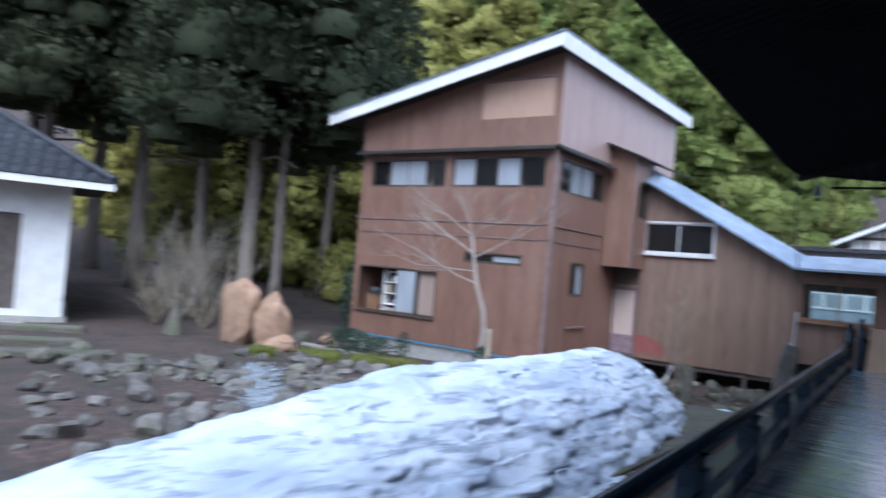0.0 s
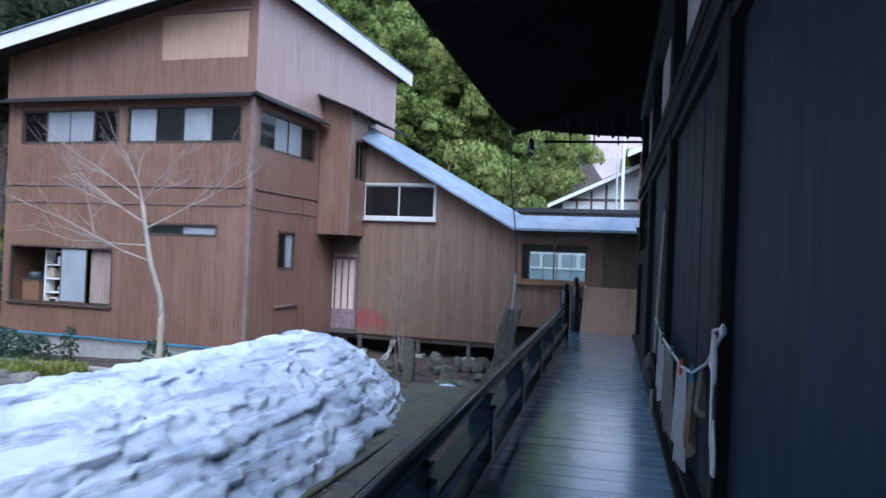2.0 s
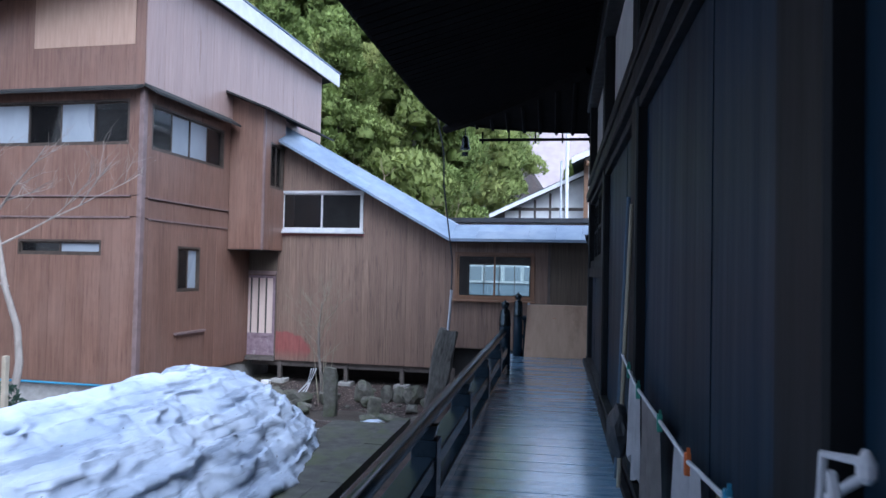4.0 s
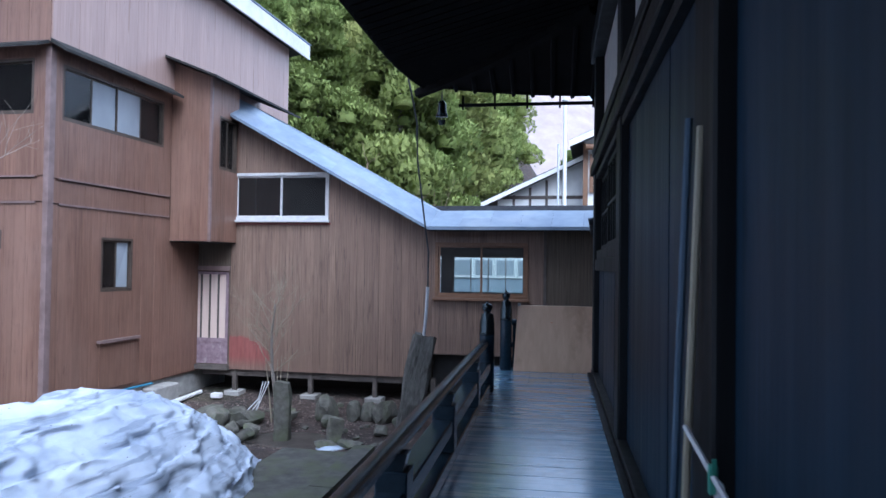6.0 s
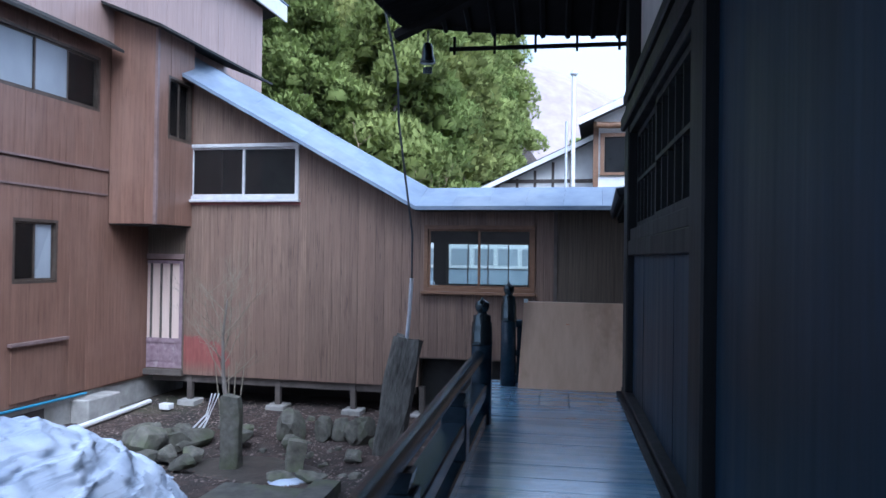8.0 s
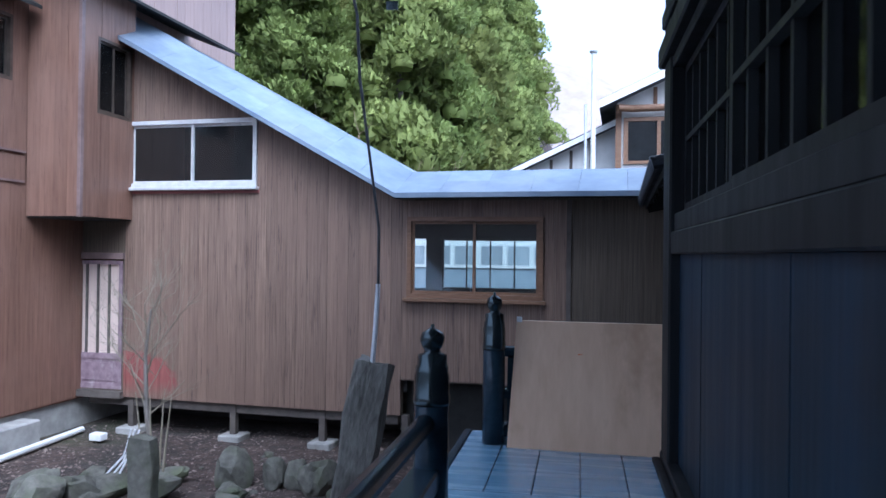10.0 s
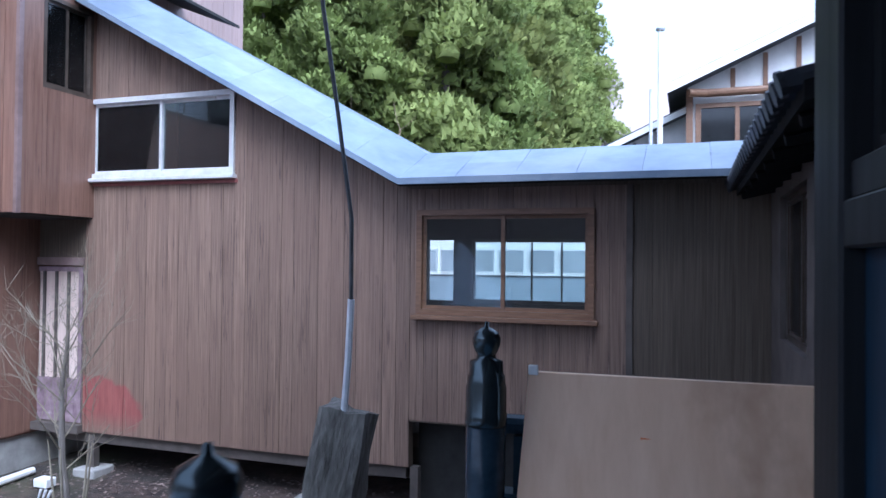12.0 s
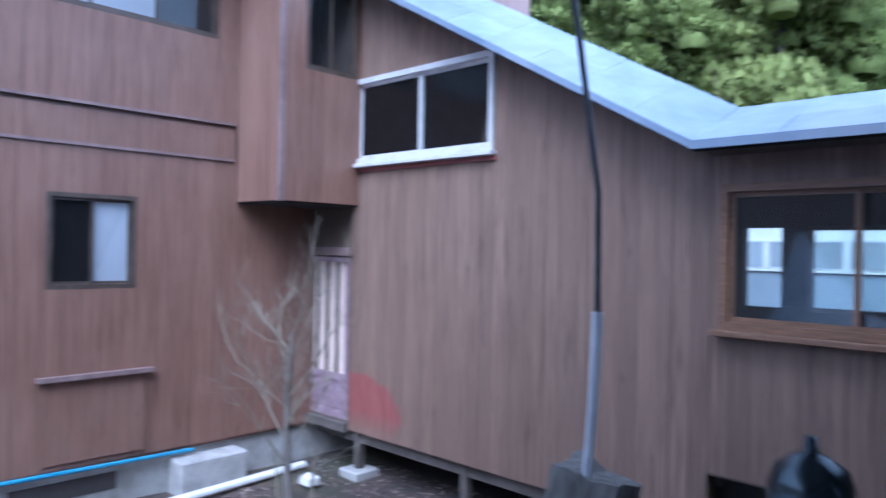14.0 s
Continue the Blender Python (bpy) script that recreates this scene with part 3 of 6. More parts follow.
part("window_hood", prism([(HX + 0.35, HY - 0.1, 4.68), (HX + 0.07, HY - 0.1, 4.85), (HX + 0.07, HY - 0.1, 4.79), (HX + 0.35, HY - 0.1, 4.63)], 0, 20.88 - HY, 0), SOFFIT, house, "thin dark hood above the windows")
# roof: one slope, highest above the side wall
RX = HX + 0.33
r = lambda x: roof_under(x) + 0.02
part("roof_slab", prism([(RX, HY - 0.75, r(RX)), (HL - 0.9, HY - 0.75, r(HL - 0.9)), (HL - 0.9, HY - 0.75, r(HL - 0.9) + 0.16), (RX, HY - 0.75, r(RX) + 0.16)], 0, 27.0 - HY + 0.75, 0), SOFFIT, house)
part("fascia", prism([(RX + 0.0, HY - 0.79, r(RX) - 0.13), (HL - 0.95, HY - 0.79, r(HL - 0.95) - 0.13), (HL - 0.95, HY - 0.79, r(HL - 0.95) + 0.2), (RX + 0.0, HY - 0.79, r(RX) + 0.2)], 0, 0.038, 0), FASCIA, house, "white gable fascia board")
part("fascia", box(RX + 0.002, RX + 0.045, HY - 0.79, 27.03, r(RX) - 0.2, r(RX) + 0.2), FASCIA, house, "white eave fascia board")
part("roof_sheet", prism([(RX + 0.06, HY - 0.83, r(RX + 0.06) + 0.21), (HL - 1.0, HY - 0.83, r(HL - 1.0) + 0.21), (HL - 1.0, HY - 0.83, r(HL - 1.0) + 0.24), (RX + 0.06, HY - 0.83, r(RX + 0.06) + 0.24)], 0, 27.1 - HY + 0.83, 0), METAL_ROOF, house, "blue sheet metal roof covering")
# foundation
found = thing("foundation", "low concrete foundation under the brown house", "foundation", kind="structure")
part("plinth", box(HL + 0.05, HX - 0.05, HY + 0.03, HB - 0.1, G - 0.3, -0.905), CONCRETE, found)
part("vent", box(HX - 0.06, HX - 0.044, 18.6, 19.6, -1.24, -1.06), DARK_IN, found, "dark ventilation opening")
part("block", box(HX - 0.045, HX + 0.28, 20.15, 20.95, G - 0.1, -1.03, 0.02), CONCRETE, found, "tan concrete block")
part("drip_pipe", tube([(HX + 0.04, HY, -0.93), (HX + 0.04, 20.4, -0.97)], 0.022), BLUEP, found, "blue plastic pipe")
part("drip_pipe", tube([(HL, HY - 0.04, -0.93), (HX, HY - 0.04, -0.93)], 0.022), BLUEP, found, "blue plastic pipe")

for nm, lab, ax, at, a0, a1, z0, z1, fm, pn, sl in (
        ("window_1", "row of four sliding sashes, two of them frosted", "y", HY, *FRONT[0], BRONZE, ["clear", "frost", "frost", "clear"], None),
        ("window_2", "row of four sliding sashes, two frosted and one torn", "y", HY, *FRONT[1], BRONZE, ["frost", "clear", "frost", "clear"], None),
        ("window_3", "narrow slit window with one frosted sash", "y", HY, *FRONT[2], BRONZE, ["clear", "frost"], None),
        ("window_4", "wide low window with open sashes, a shelf and a curtain inside", "y", HY, *FRONT[3], BRONZE, ["open", "open", "frost", "open"], 0.03),
        ("window_5", "side window of four sashes, two of them frosted", "x", HX, *SIDE[0], BRONZE, ["clear", "frost", "frost", "clear"], None),
        ("window_6", "small sliding window with one frosted sash", "x", HX, *SIDE[1], BRONZE, ["clear", "frost"], None)):
    window_unit(nm, lab, ax, at, a0, a1, z0, z1, fm, pn, sill=sl)
part("post", box(-11.08, -10.88, HY - 0.035, HY - 0.023, 3.66, 4.6), BROWN, house)
hatch = thing("wall_hatch", "plain brown hatch with a grey cap strip", "hatch")
part("panel", box(HX + 0.026, HX + 0.045, 18.86, 19.86, -0.86, -0.05), BROWN, hatch)
part("cap", box(HX + 0.026, HX + 0.11, 18.8, 19.92, -0.045, 0.0), TRIM, hatch, "grey cap strip")
# behind the open low window: a curtain, a shelf and a box
cur = bmesh.new()
pts = [(-11.86 + 0.7 * i / 40, HY + 0.13 + 0.02 * math.sin(i * 1.15)) for i in range(41)]
rows_ = [[cur.verts.new((x, y, z)) for x, y in pts] for z in (-0.12, 1.18)]
for i in range(40):
    cur.faces.new((rows_[0][i], rows_[0][i + 1], rows_[1][i + 1], rows_[1][i]))
bmesh.ops.solidify(cur, geom=cur.faces[:], thickness=0.006)
tagged(part("curtain", cur, CURTAIN), "pale pink pleated curtain hung behind the window", "curtain")
shelf = thing("shelf_rack", "pale shelf rack with small boxes behind the window", "shelf")
for x in (-13.42, -12.8):
    part("upright", box(x, x + 0.04, HY + 0.3, HY + 0.6, -0.69, 1.15), FASCIA, shelf)
for k in range(5):
    part("shelf", box(-13.38, -12.8, HY + 0.3, HY + 0.6, -0.3 + 0.34 * k, -0.27 + 0.34 * k), FASCIA, shelf)
for k, (x, w, h, mm) in enumerate(((-13.3, 0.22, 0.2, CURTAIN), (-13.05, 0.18, 0.14, FROST), (-13.32, 0.16, 0.25, CLOTH_B), (-13.08, 0.2, 0.2, FASCIA), (-13.28, 0.3, 0.17, FROST))):
    tagged(part("storage_box", box(x, x + w, HY + 0.34, HY + 0.55, -0.269 + 0.34 * (k % 4), -0.269 + 0.34 * (k % 4) + h, 0.01), mm), "small pale box standing on the shelf rack", "box", "boxes on the rack")
cab = thing("cabinet", "small orange wooden cabinet behind the window", "cabinet")
part("body", box(-14.05, -13.55, HY + 0.25, HY + 0.6, -0.69, 0.32, 0.01), WOODFRAME, cab)
part("top", box(-14.07, -13.53, HY + 0.23, HY + 0.62, 0.321, 0.35), TIMBER, cab)
tagged(part("black_pot", lathe([(0.12, 0), (0.17, 0.03), (0.18, 0.12), (0.15, 0.18), (0.02, 0.2)]), RUBBER), "round black pot standing on the cabinet", "pot").matrix_world = pose(-13.8, HY + 0.42, 0.35)

# ---- the bay on the house's side ----
BX, BY, WY = -6.62, 20.9, 22.0
bay = thing("bay", "brown boxed-out bay that overhangs the back door", "bay")
BAYW = [(21.2, 21.93, 3.27, 4.36)]
lean = lambda x: 5.43 - (x - HX) * 0.4
part("wall", wall_faces(bmesh.new(), "y", BY, 0.08, cut_columns([HX + 0.03, BX - 0.08], flat(1.83), lean, []), lean), BROWN, bay)
part("wall", wall_faces(bmesh.new(), "x", BX, 0.08, cut_columns(cuts(BY, WY, BAYW), flat(1.83), flat(lean(BX)), BAYW), flat(lean(BX))), BROWN, bay)
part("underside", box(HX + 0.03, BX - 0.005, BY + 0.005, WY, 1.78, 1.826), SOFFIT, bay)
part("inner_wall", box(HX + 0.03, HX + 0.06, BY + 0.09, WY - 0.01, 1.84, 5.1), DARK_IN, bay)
clad(bay, "y", BY, HX + 0.03, BX + 0.02, flat(1.8), lean, [], BROWN, 0.2, 0.02)
clad(bay, "x", BX, BY, WY, flat(1.8), flat(lean(BX)), BAYW, BROWN, 0.2, 0.02)
part("corner_board", box(BX - 0.02, BX + 0.03, BY - 0.03, BY + 0.03, 1.79, lean(BX)), TRIM, bay)
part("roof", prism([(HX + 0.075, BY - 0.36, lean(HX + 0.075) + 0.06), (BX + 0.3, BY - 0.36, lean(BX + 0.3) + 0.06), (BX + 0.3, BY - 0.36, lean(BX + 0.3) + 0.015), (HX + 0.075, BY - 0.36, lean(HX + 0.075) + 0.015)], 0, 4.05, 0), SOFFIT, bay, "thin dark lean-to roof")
window_unit("window_7", "tall narrow window in the bay's side", "x", BX, *BAYW[0], BRONZE, ["clear", "clear"])

# ---- the wing with the sloping metal roof ----
WR = 2.4                                     # its far end on the temple's side
BEND = -2.33


def wing_top(x):
    return 2.06 + max(0.0, BEND - x) * (4.6 - 2.12) / 4.5


wing = thing("wing", "low plank-clad wing between the house and the temple", "house wing")
WIN = [(-6.68, -4.53, 2.285, 3.28), (-2.25, -0.4, 0.74, 1.84), (-7.62, -6.76, -0.78, 1.2)]
wl = HX + 0.03
part("wall", wall_faces(bmesh.new(), "y", WY, 0.12, cut_columns(cuts(wl, WR, WIN + [(BEND, BEND, 0, 0)]), lambda x: -0.88 if x < BEND else -0.4, lambda x: wing_top(x) + 0.12, WIN), lambda x: wing_top(x) + 0.12), SHADED_WING, wing)


def wing_boards(a, low):
    return SPRAYED if a < -5.3 and low < -0.5 else WING


clad(wing, "y", WY, -6.72, BEND, flat(-0.88), wing_top, WIN, wing_boards, 0.155, 0.02)
clad(wing, "y", WY, BEND, -0.1, flat(-0.38), wing_top, WIN, WING, 0.155, 0.016)
clad(wing, "y", WY, -0.03, WR, flat(-0.5), wing_top, [], SHADED_WING, 0.17, 0.014)
part("seam_post", box(-0.1, -0.04, WY - 0.035, WY - 0.001, -0.38, 2.06), TIMBER, wing)
part("lintel", box(wl, -6.73, WY - 0.05, WY - 0.001, 1.2, 1.3), TRIM, wing)
BACK = [(-2.43, -0.72, 0.72, 1.62), (-3.09, -2.7, 0.74, 1.6)]
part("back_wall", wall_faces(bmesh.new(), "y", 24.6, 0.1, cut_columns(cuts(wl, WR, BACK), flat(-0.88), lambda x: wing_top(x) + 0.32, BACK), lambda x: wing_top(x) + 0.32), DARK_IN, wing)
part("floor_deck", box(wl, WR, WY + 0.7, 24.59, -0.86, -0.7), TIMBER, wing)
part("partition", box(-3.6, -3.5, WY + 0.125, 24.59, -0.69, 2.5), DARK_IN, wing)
# Added near-black sheet: stands in for the unlit opening under the passage.
part("skirting", box(BEND, WR, WY + 0.3, WY + 0.34, G - 0.1, -0.2), SOFFIT, wing, "dark sheet standing in for shade below the passage window")
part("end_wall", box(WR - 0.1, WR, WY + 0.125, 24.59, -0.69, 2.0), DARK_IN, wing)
part("joist", box(wl + 0.1, BEND - 0.05, WY + 0.05, WY + 0.2, -1.02, -0.885), TIMBER, wing, "dark joist under the wall")
part("back_board", box(wl, WR, 23.2, 23.25, G - 0.2, -0.9), DARK_IN, wing, "dark boarding under the floor")
for x in (-6.62, -4.9, -3.5, -2.28, -0.9):
    part("support_post", box(x - 0.045, x + 0.045, WY + 0.03, WY + 0.12, G - 0.0, -0.886), TIMBER, wing)
for x in (-6.62, -4.9, -3.5, -2.28, -0.9):
    tagged(part("footing_stone", box(x - 0.17, x + 0.17, WY - 0.1, WY + 0.25, G - 0.1, G + 0.07, 0.015), CONCRETE), "squared concrete footing under a wing post", "footing", "footings under the wing")
# the roof: a sheet that follows the wall's top, rising away from the garden
roofw = thing("metal_roof", "blue sheet-metal roof sloping down to a level run", "roof", kind="structure")


def roof_lo(x):
    return wing_top(x) + 0.05


NX = [(-6.95 + (BEND + 6.95) * i / 9) for i in range(10)] + [BEND + (2.45 - BEND) * i / 8 for i in range(1, 9)]
for k in range(len(NX) - 1):
    a, b = NX[k], NX[k + 1]
    for j in range(2):
        y0, y1 = 21.62 + 0.42 * j, 21.62 + 0.42 * (j + 1)
        h0, h1 = 0.02 + 0.185 * j, 0.02 + 0.185 * (j + 1)
        bm = bmesh.new()
        q = [(a + 0.002, y0 + 0.002, roof_lo(a) + h0), (b - 0.002, y0 + 0.002, roof_lo(b) + h0), (b - 0.002, y1, roof_lo(b) + h1 + 0.003), (a + 0.002, y1, roof_lo(a) + h1 + 0.003)]
        vs = [bm.verts.new(p) for p in q] + [bm.verts.new((p[0], p[1], p[2] + 0.009 + 0.003 * ((k + j) % 2))) for p in q]
        for f in ((3, 2, 1, 0), (4, 5, 6, 7), (0, 1, 5, 4), (1, 2, 6, 5), (2, 3, 7, 6), (3, 0, 4, 7)):
            bm.faces.new([vs[i] for i in f])
        part("roof_panel", bm, METAL_ROOF, roofw)
for a, b in ((-6.95, BEND), (BEND, 2.45)):
    part("deck", prism([(a, 21.66, roof_lo(a) - 0.05), (b, 21.66, roof_lo(b) - 0.05), (b, 21.66, roof_lo(b) + 0.012), (a, 21.66, roof_lo(a) + 0.012)], 0, 0.8, 0.34), SOFFIT, roofw)
    part("back_slope", prism([(a, 22.46, roof_lo(a) + 0.34), (b, 22.46, roof_lo(b) + 0.34), (b, 22.46, roof_lo(b) + 0.395), (a, 22.46, roof_lo(a) + 0.395)], 0, 2.5, -0.06), METAL_ROOF, roofw)
    part("eave_edge", prism([(a, 21.6, roof_lo(a) - 0.035), (b, 21.6, roof_lo(b) - 0.035), (b, 21.6, roof_lo(b) + 0.03), (a, 21.6, roof_lo(a) + 0.03)], 0, 0.02, 0), METAL_ROOF, roofw)
window_unit("window_8", "white aluminium sliding window with dark panes", "y", WY - 0.02, *WIN[0], ALU, ["clear", "clear"], fw=0.06, sill=0.03, proud=0.035)
part("sill_flashing", box(-6.72, -4.49, WY - 0.045, WY - 0.022, 2.19, 2.232), RED, wing, "thin red strip under the white window")
window_unit("window_9", "wood-framed sliding window looking through a passage", "y", WY - 0.02, *WIN[1], WOODFRAME, ["clear", "clear"], fw=0.06, sill=0.04, proud=0.035)
window_unit("window_10", "row of sashes on the far side of the passage", "y", 24.6, *BACK[0], TIMBER, ["clear", "clear", "clear", "clear"], fw=0.03)
# the back door under the bay
door = thing("door_1", "weathered lattice door with purple lower panels", "door", kind="structure")
part("door_leaf", box(-7.6, -6.78, WY + 0.03, WY + 0.07, -0.76, 1.17), CURTAIN, door, "pale pink upper panel")
for x in (-7.62, -6.83):
    part("stile", box(x, x + 0.06, WY - 0.01, WY + 0.029, -0.78, 1.18), PURPLE, door)
for x in (-7.43, -7.23, -7.03):
    part("bar", box(x, x + 0.03, WY, WY + 0.029, -0.3, 1.12), TIMBER, door)
for z0, z1 in ((1.12, 1.18), (-0.32, -0.24), (-0.78, -0.7)):
    part("rail", box(-7.56, -6.83, WY - 0.01, WY + 0.029, z0, z1), PURPLE, door)
part("lower_panel", box(-7.56, -6.83, WY + 0.005, WY + 0.028, -0.7, -0.32), PURPLE, door, "worn purple painted panel")
for x in (-7.5, -7.14):
    part("moulding", box(x, x + 0.26, WY - 0.006, WY + 0.004, -0.66, -0.38, 0.004), PURPLE, door)
part("threshold", box(-7.66, -6.72, WY - 0.1, WY + 0.1, -0.9, -0.8), TIMBER, door)
# ---- white buildings beyond the wing ----
shed = thing("white_annex", "low annex, white above a blue-grey base, with windows", "building")
part("wall", box(-12, 8, 30.5, 30.7, 1.0, 3.2), PLASTER, shed)
part("base_wall", box(-12, 8, 30.46, 30.7, G, 0.998), ANNEX, shed, "blue-grey lower wall")
part("roof", prism([(-12, 30.1, 3.1), (8, 30.1, 3.1), (8, 30.1, 3.25), (-12, 30.1, 3.25)], 0, 3, 0.0), TILE, shed)
part("sill_strip", box(-12, 8, 30.42, 30.499, 1.0, 1.04), FASCIA, shed)
for k in range(9):
    x = -5.6 + 0.68 * k
    w = part("window", box(x, x + 0.6, 30.46, 30.498, 1.05, 1.58), ALU, shed)
    part("pane", box(x + 0.03, x + 0.57, 30.452, 30.458, 1.08, 1.55), FROST, w)
gable = thing("gabled_house", "white plastered house with dark timbers and a low gable", "house")
gy = 36.6


def gable_top(x):
    return 3.8 + (x + 3.4) * 0.46 if x < 3.0 else 6.744 - (x - 3.0) * 0.46


part("wall", prism([(-3.0, gy, G), (8.4, gy, G), (8.4, gy, gable_top(8.4)), (3.0, gy, gable_top(3.0)), (-3.0, gy, gable_top(-3.0))], 0, 5, 0), PLASTER, gable)
for x0, x1 in ((-3.6, 3.0), (8.9, 3.0)):
    part("roof", prism([(x0, gy - 0.5, gable_top(x0)), (x1, gy - 0.5, gable_top(x1)), (x1, gy - 0.5, gable_top(x1) + 0.2), (x0, gy - 0.5, gable_top(x0) + 0.2)], 0, 6, 0), TILE, gable)
    part("barge_board", prism([(x0, gy - 0.53, gable_top(x0) - 0.02), (x1, gy - 0.53, gable_top(x1) - 0.02), (x1, gy - 0.53, gable_top(x1) + 0.16), (x0, gy - 0.53, gable_top(x0) + 0.16)], 0, 0.028, 0), FASCIA, gable, "pale barge board")
for x in (-2.4, -1.75, -1.1, -0.45):
    part("timber_post", box(x, x + 0.1, gy - 0.03, gy - 0.001, G, gable_top(x) - 0.05), TIMBER, gable)
for z in (3.2, 4.05):
    part("timber_beam", box(-2.9, 8.3, gy - 0.025, gy - 0.0015, z, z + 0.13), TIMBER, gable)
# a taller gable stands before it, with a log purlin and a wood-framed window
tall = thing("tall_gable", "white gabled upper storey with a wood-framed window", "house")
ty = 35.5
tall_top = lambda x: 5.93 + (x - 0.05) * 0.445 if x < 5.0 else 8.133 - (x - 5.0) * 0.445
part("wall", prism([(0.42, ty, G), (9.4, ty, G), (9.4, ty, tall_top(9.4)), (5.0, ty, tall_top(5.0)), (0.42, ty, tall_top(0.42))], 0, 6, 0), PLASTER, tall)
for x0, x1 in ((-0.1, 5.0), (10.1, 5.0)):
    part("roof", prism([(x0, ty - 0.7, tall_top(x0)), (x1, ty - 0.7, tall_top(x1)), (x1, ty - 0.7, tall_top(x1) + 0.22), (x0, ty - 0.7, tall_top(x0) + 0.22)], 0, 7, 0), TILE, tall)
    part("barge_board", prism([(x0, ty - 0.74, tall_top(x0) - 0.05), (x1, ty - 0.74, tall_top(x1) - 0.05), (x1, ty - 0.74, tall_top(x1) + 0.2), (x0, ty - 0.74, tall_top(x0) + 0.2)], 0, 0.038, 0), FASCIA, tall, "pale barge board")
part("side_timber", box(0.38, 0.56, ty - 0.04, ty - 0.001, G, tall_top(0.4) - 0.05), WOODFRAME, tall)
part("log_purlin", tube([(0.45, ty - 0.5, 5.85), (0.9, ty - 0.3, 5.85), (3.6, ty - 0.12, 5.9)], 0.11, 10), WOODFRAME, tall, "round log purlin")
for x in (1.5, 2.3, 3.1):
    part("strut", box(x, x + 0.12, ty - 0.05, ty - 0.001, 6.02, tall_top(x) - 0.04), WOODFRAME, tall)
for a0, a1, z0, z1 in ((0.62, 2.6, 5.5, 5.62), (0.62, 2.6, 4.18, 4.28), (0.62, 0.76, 4.28, 5.5), (1.62, 1.73, 4.28, 5.5), (2.48, 2.6, 4.28, 5.5)):
    part("window_frame", box(a0, a1, ty - 0.09, ty - 0.002, z0, z1), WOODFRAME, tall)
for x0, x1 in ((0.765, 1.615), (1.735, 2.475)):
    part("pane", box(x0, x1, ty - 0.03, ty - 0.004, 4.285, 5.495), DARKGLASS, tall, "dark mirroring pane")
pole = thing("flue_pole", "slim pale pole with a cap behind the metal roof", "pole")
part("shaft", tube([(-0.27, 34.6, G), (-0.27, 34.6, 7.45)], 0.075), FASCIA, pole)
part("cap", lathe([(0.11, 0), (0.13, 0.05), (0.05, 0.16)], 12), STEEL, pole).location = (-0.27, 34.6, 7.45)
part("stay", tube([(-0.5, 34.6, 2.0), (-0.5, 34.6, 5.9)], 0.045), STEEL, pole)

# ---- the white storehouse by the trees ----
KM = pose(-21.5, 12.0, G, 0, 0, 64)
kura = thing("storehouse", "white plastered storehouse with a black tiled roof", "storehouse", KM)
KO = [(-5.2, -1.25, 0.35, 3.3)]
part("wall", wall_faces(bmesh.new(), "y", 0, 0.25, cut_columns(cuts(-9, 0, KO), flat(0.15), flat(4.37), KO), flat(4.37)), PLASTER, kura)
part("wall", box(-0.25, 0, 0.255, 7, 0.15, 4.37), PLASTER, kura)
part("wall", box(-9, 0, 7.0, 7.25, 0.15, 4.37), PLASTER, kura)
part("base", box(-9.1, 0.12, -0.1, 7.3, -0.3, 0.145), CONCRETE, kura)
part("step", box(-7, -1.0, -1.0, -0.11, -0.3, -0.02), CONCRETE, kura)
dd = part("door", box(-5.15, -1.3, 0.06, 0.12, 0.37, 3.28), TIMBER, kura, "dark wooden door")
part("door_frame", box(-1.32, -1.2, -0.04, 0.05, 0.35, 3.35), PLASTER, kura)
bm = bmesh.new()
vv = [bm.verts.new(p) for p in ((-10, -1.1, 4.4), (1.1, -1.1, 4.4), (1.1, 8.3, 4.4), (-10, 8.3, 4.4), (-7.5, 3.6, 6.9), (-3.0, 3.6, 6.9))]
for f in ((3, 2, 1, 0), (0, 1, 5, 4), (1, 2, 5), (2, 3, 4, 5), (3, 0, 4)):
    bm.faces.new([vv[i] for i in f])
part("roof", bm, TIMBER, kura)
for j in range(9):
    y0, y1 = -1.2 + j * 0.53, -1.2 + (j + 1) * 0.53
    z0, z1 = 4.43 + j * 0.282, 4.43 + (j + 1) * 0.282
    bm = bmesh.new()
    for i in range(28):
        a = -10.1 + i * 0.405
        if a > 0.9 - j * 0.47:
            continue
        v = [bm.verts.new(p) for p in ((a, y0, z0 + 0.03), (a + 0.13, y0, z0 + 0.1), (a + 0.27, y0, z0 + 0.03), (a + 0.4, y0, z0 + 0.0), (a, y1, z1 + 0.0), (a + 0.13, y1, z1 + 0.07), (a + 0.27, y1, z1), (a + 0.4, y1, z1 - 0.03))]
        for k in range(3):
            bm.faces.new((v[k], v[k + 1], v[k + 5], v[k + 4]))
        bm.faces.new((v[3], v[2], v[1], v[0]))
    tagged(part("tile_course", bm, TILE, kura), kind="stuff")
part("hip_ridge", tube([(1.1, -1.15, 4.55), (-3.0, 3.6, 7.02)], 0.13, 8), TILE, kura)
part("eave_board", box(-10.05, 1.12, -1.16, -1.08, 4.2, 4.42), FASCIA, kura, "white eave board")


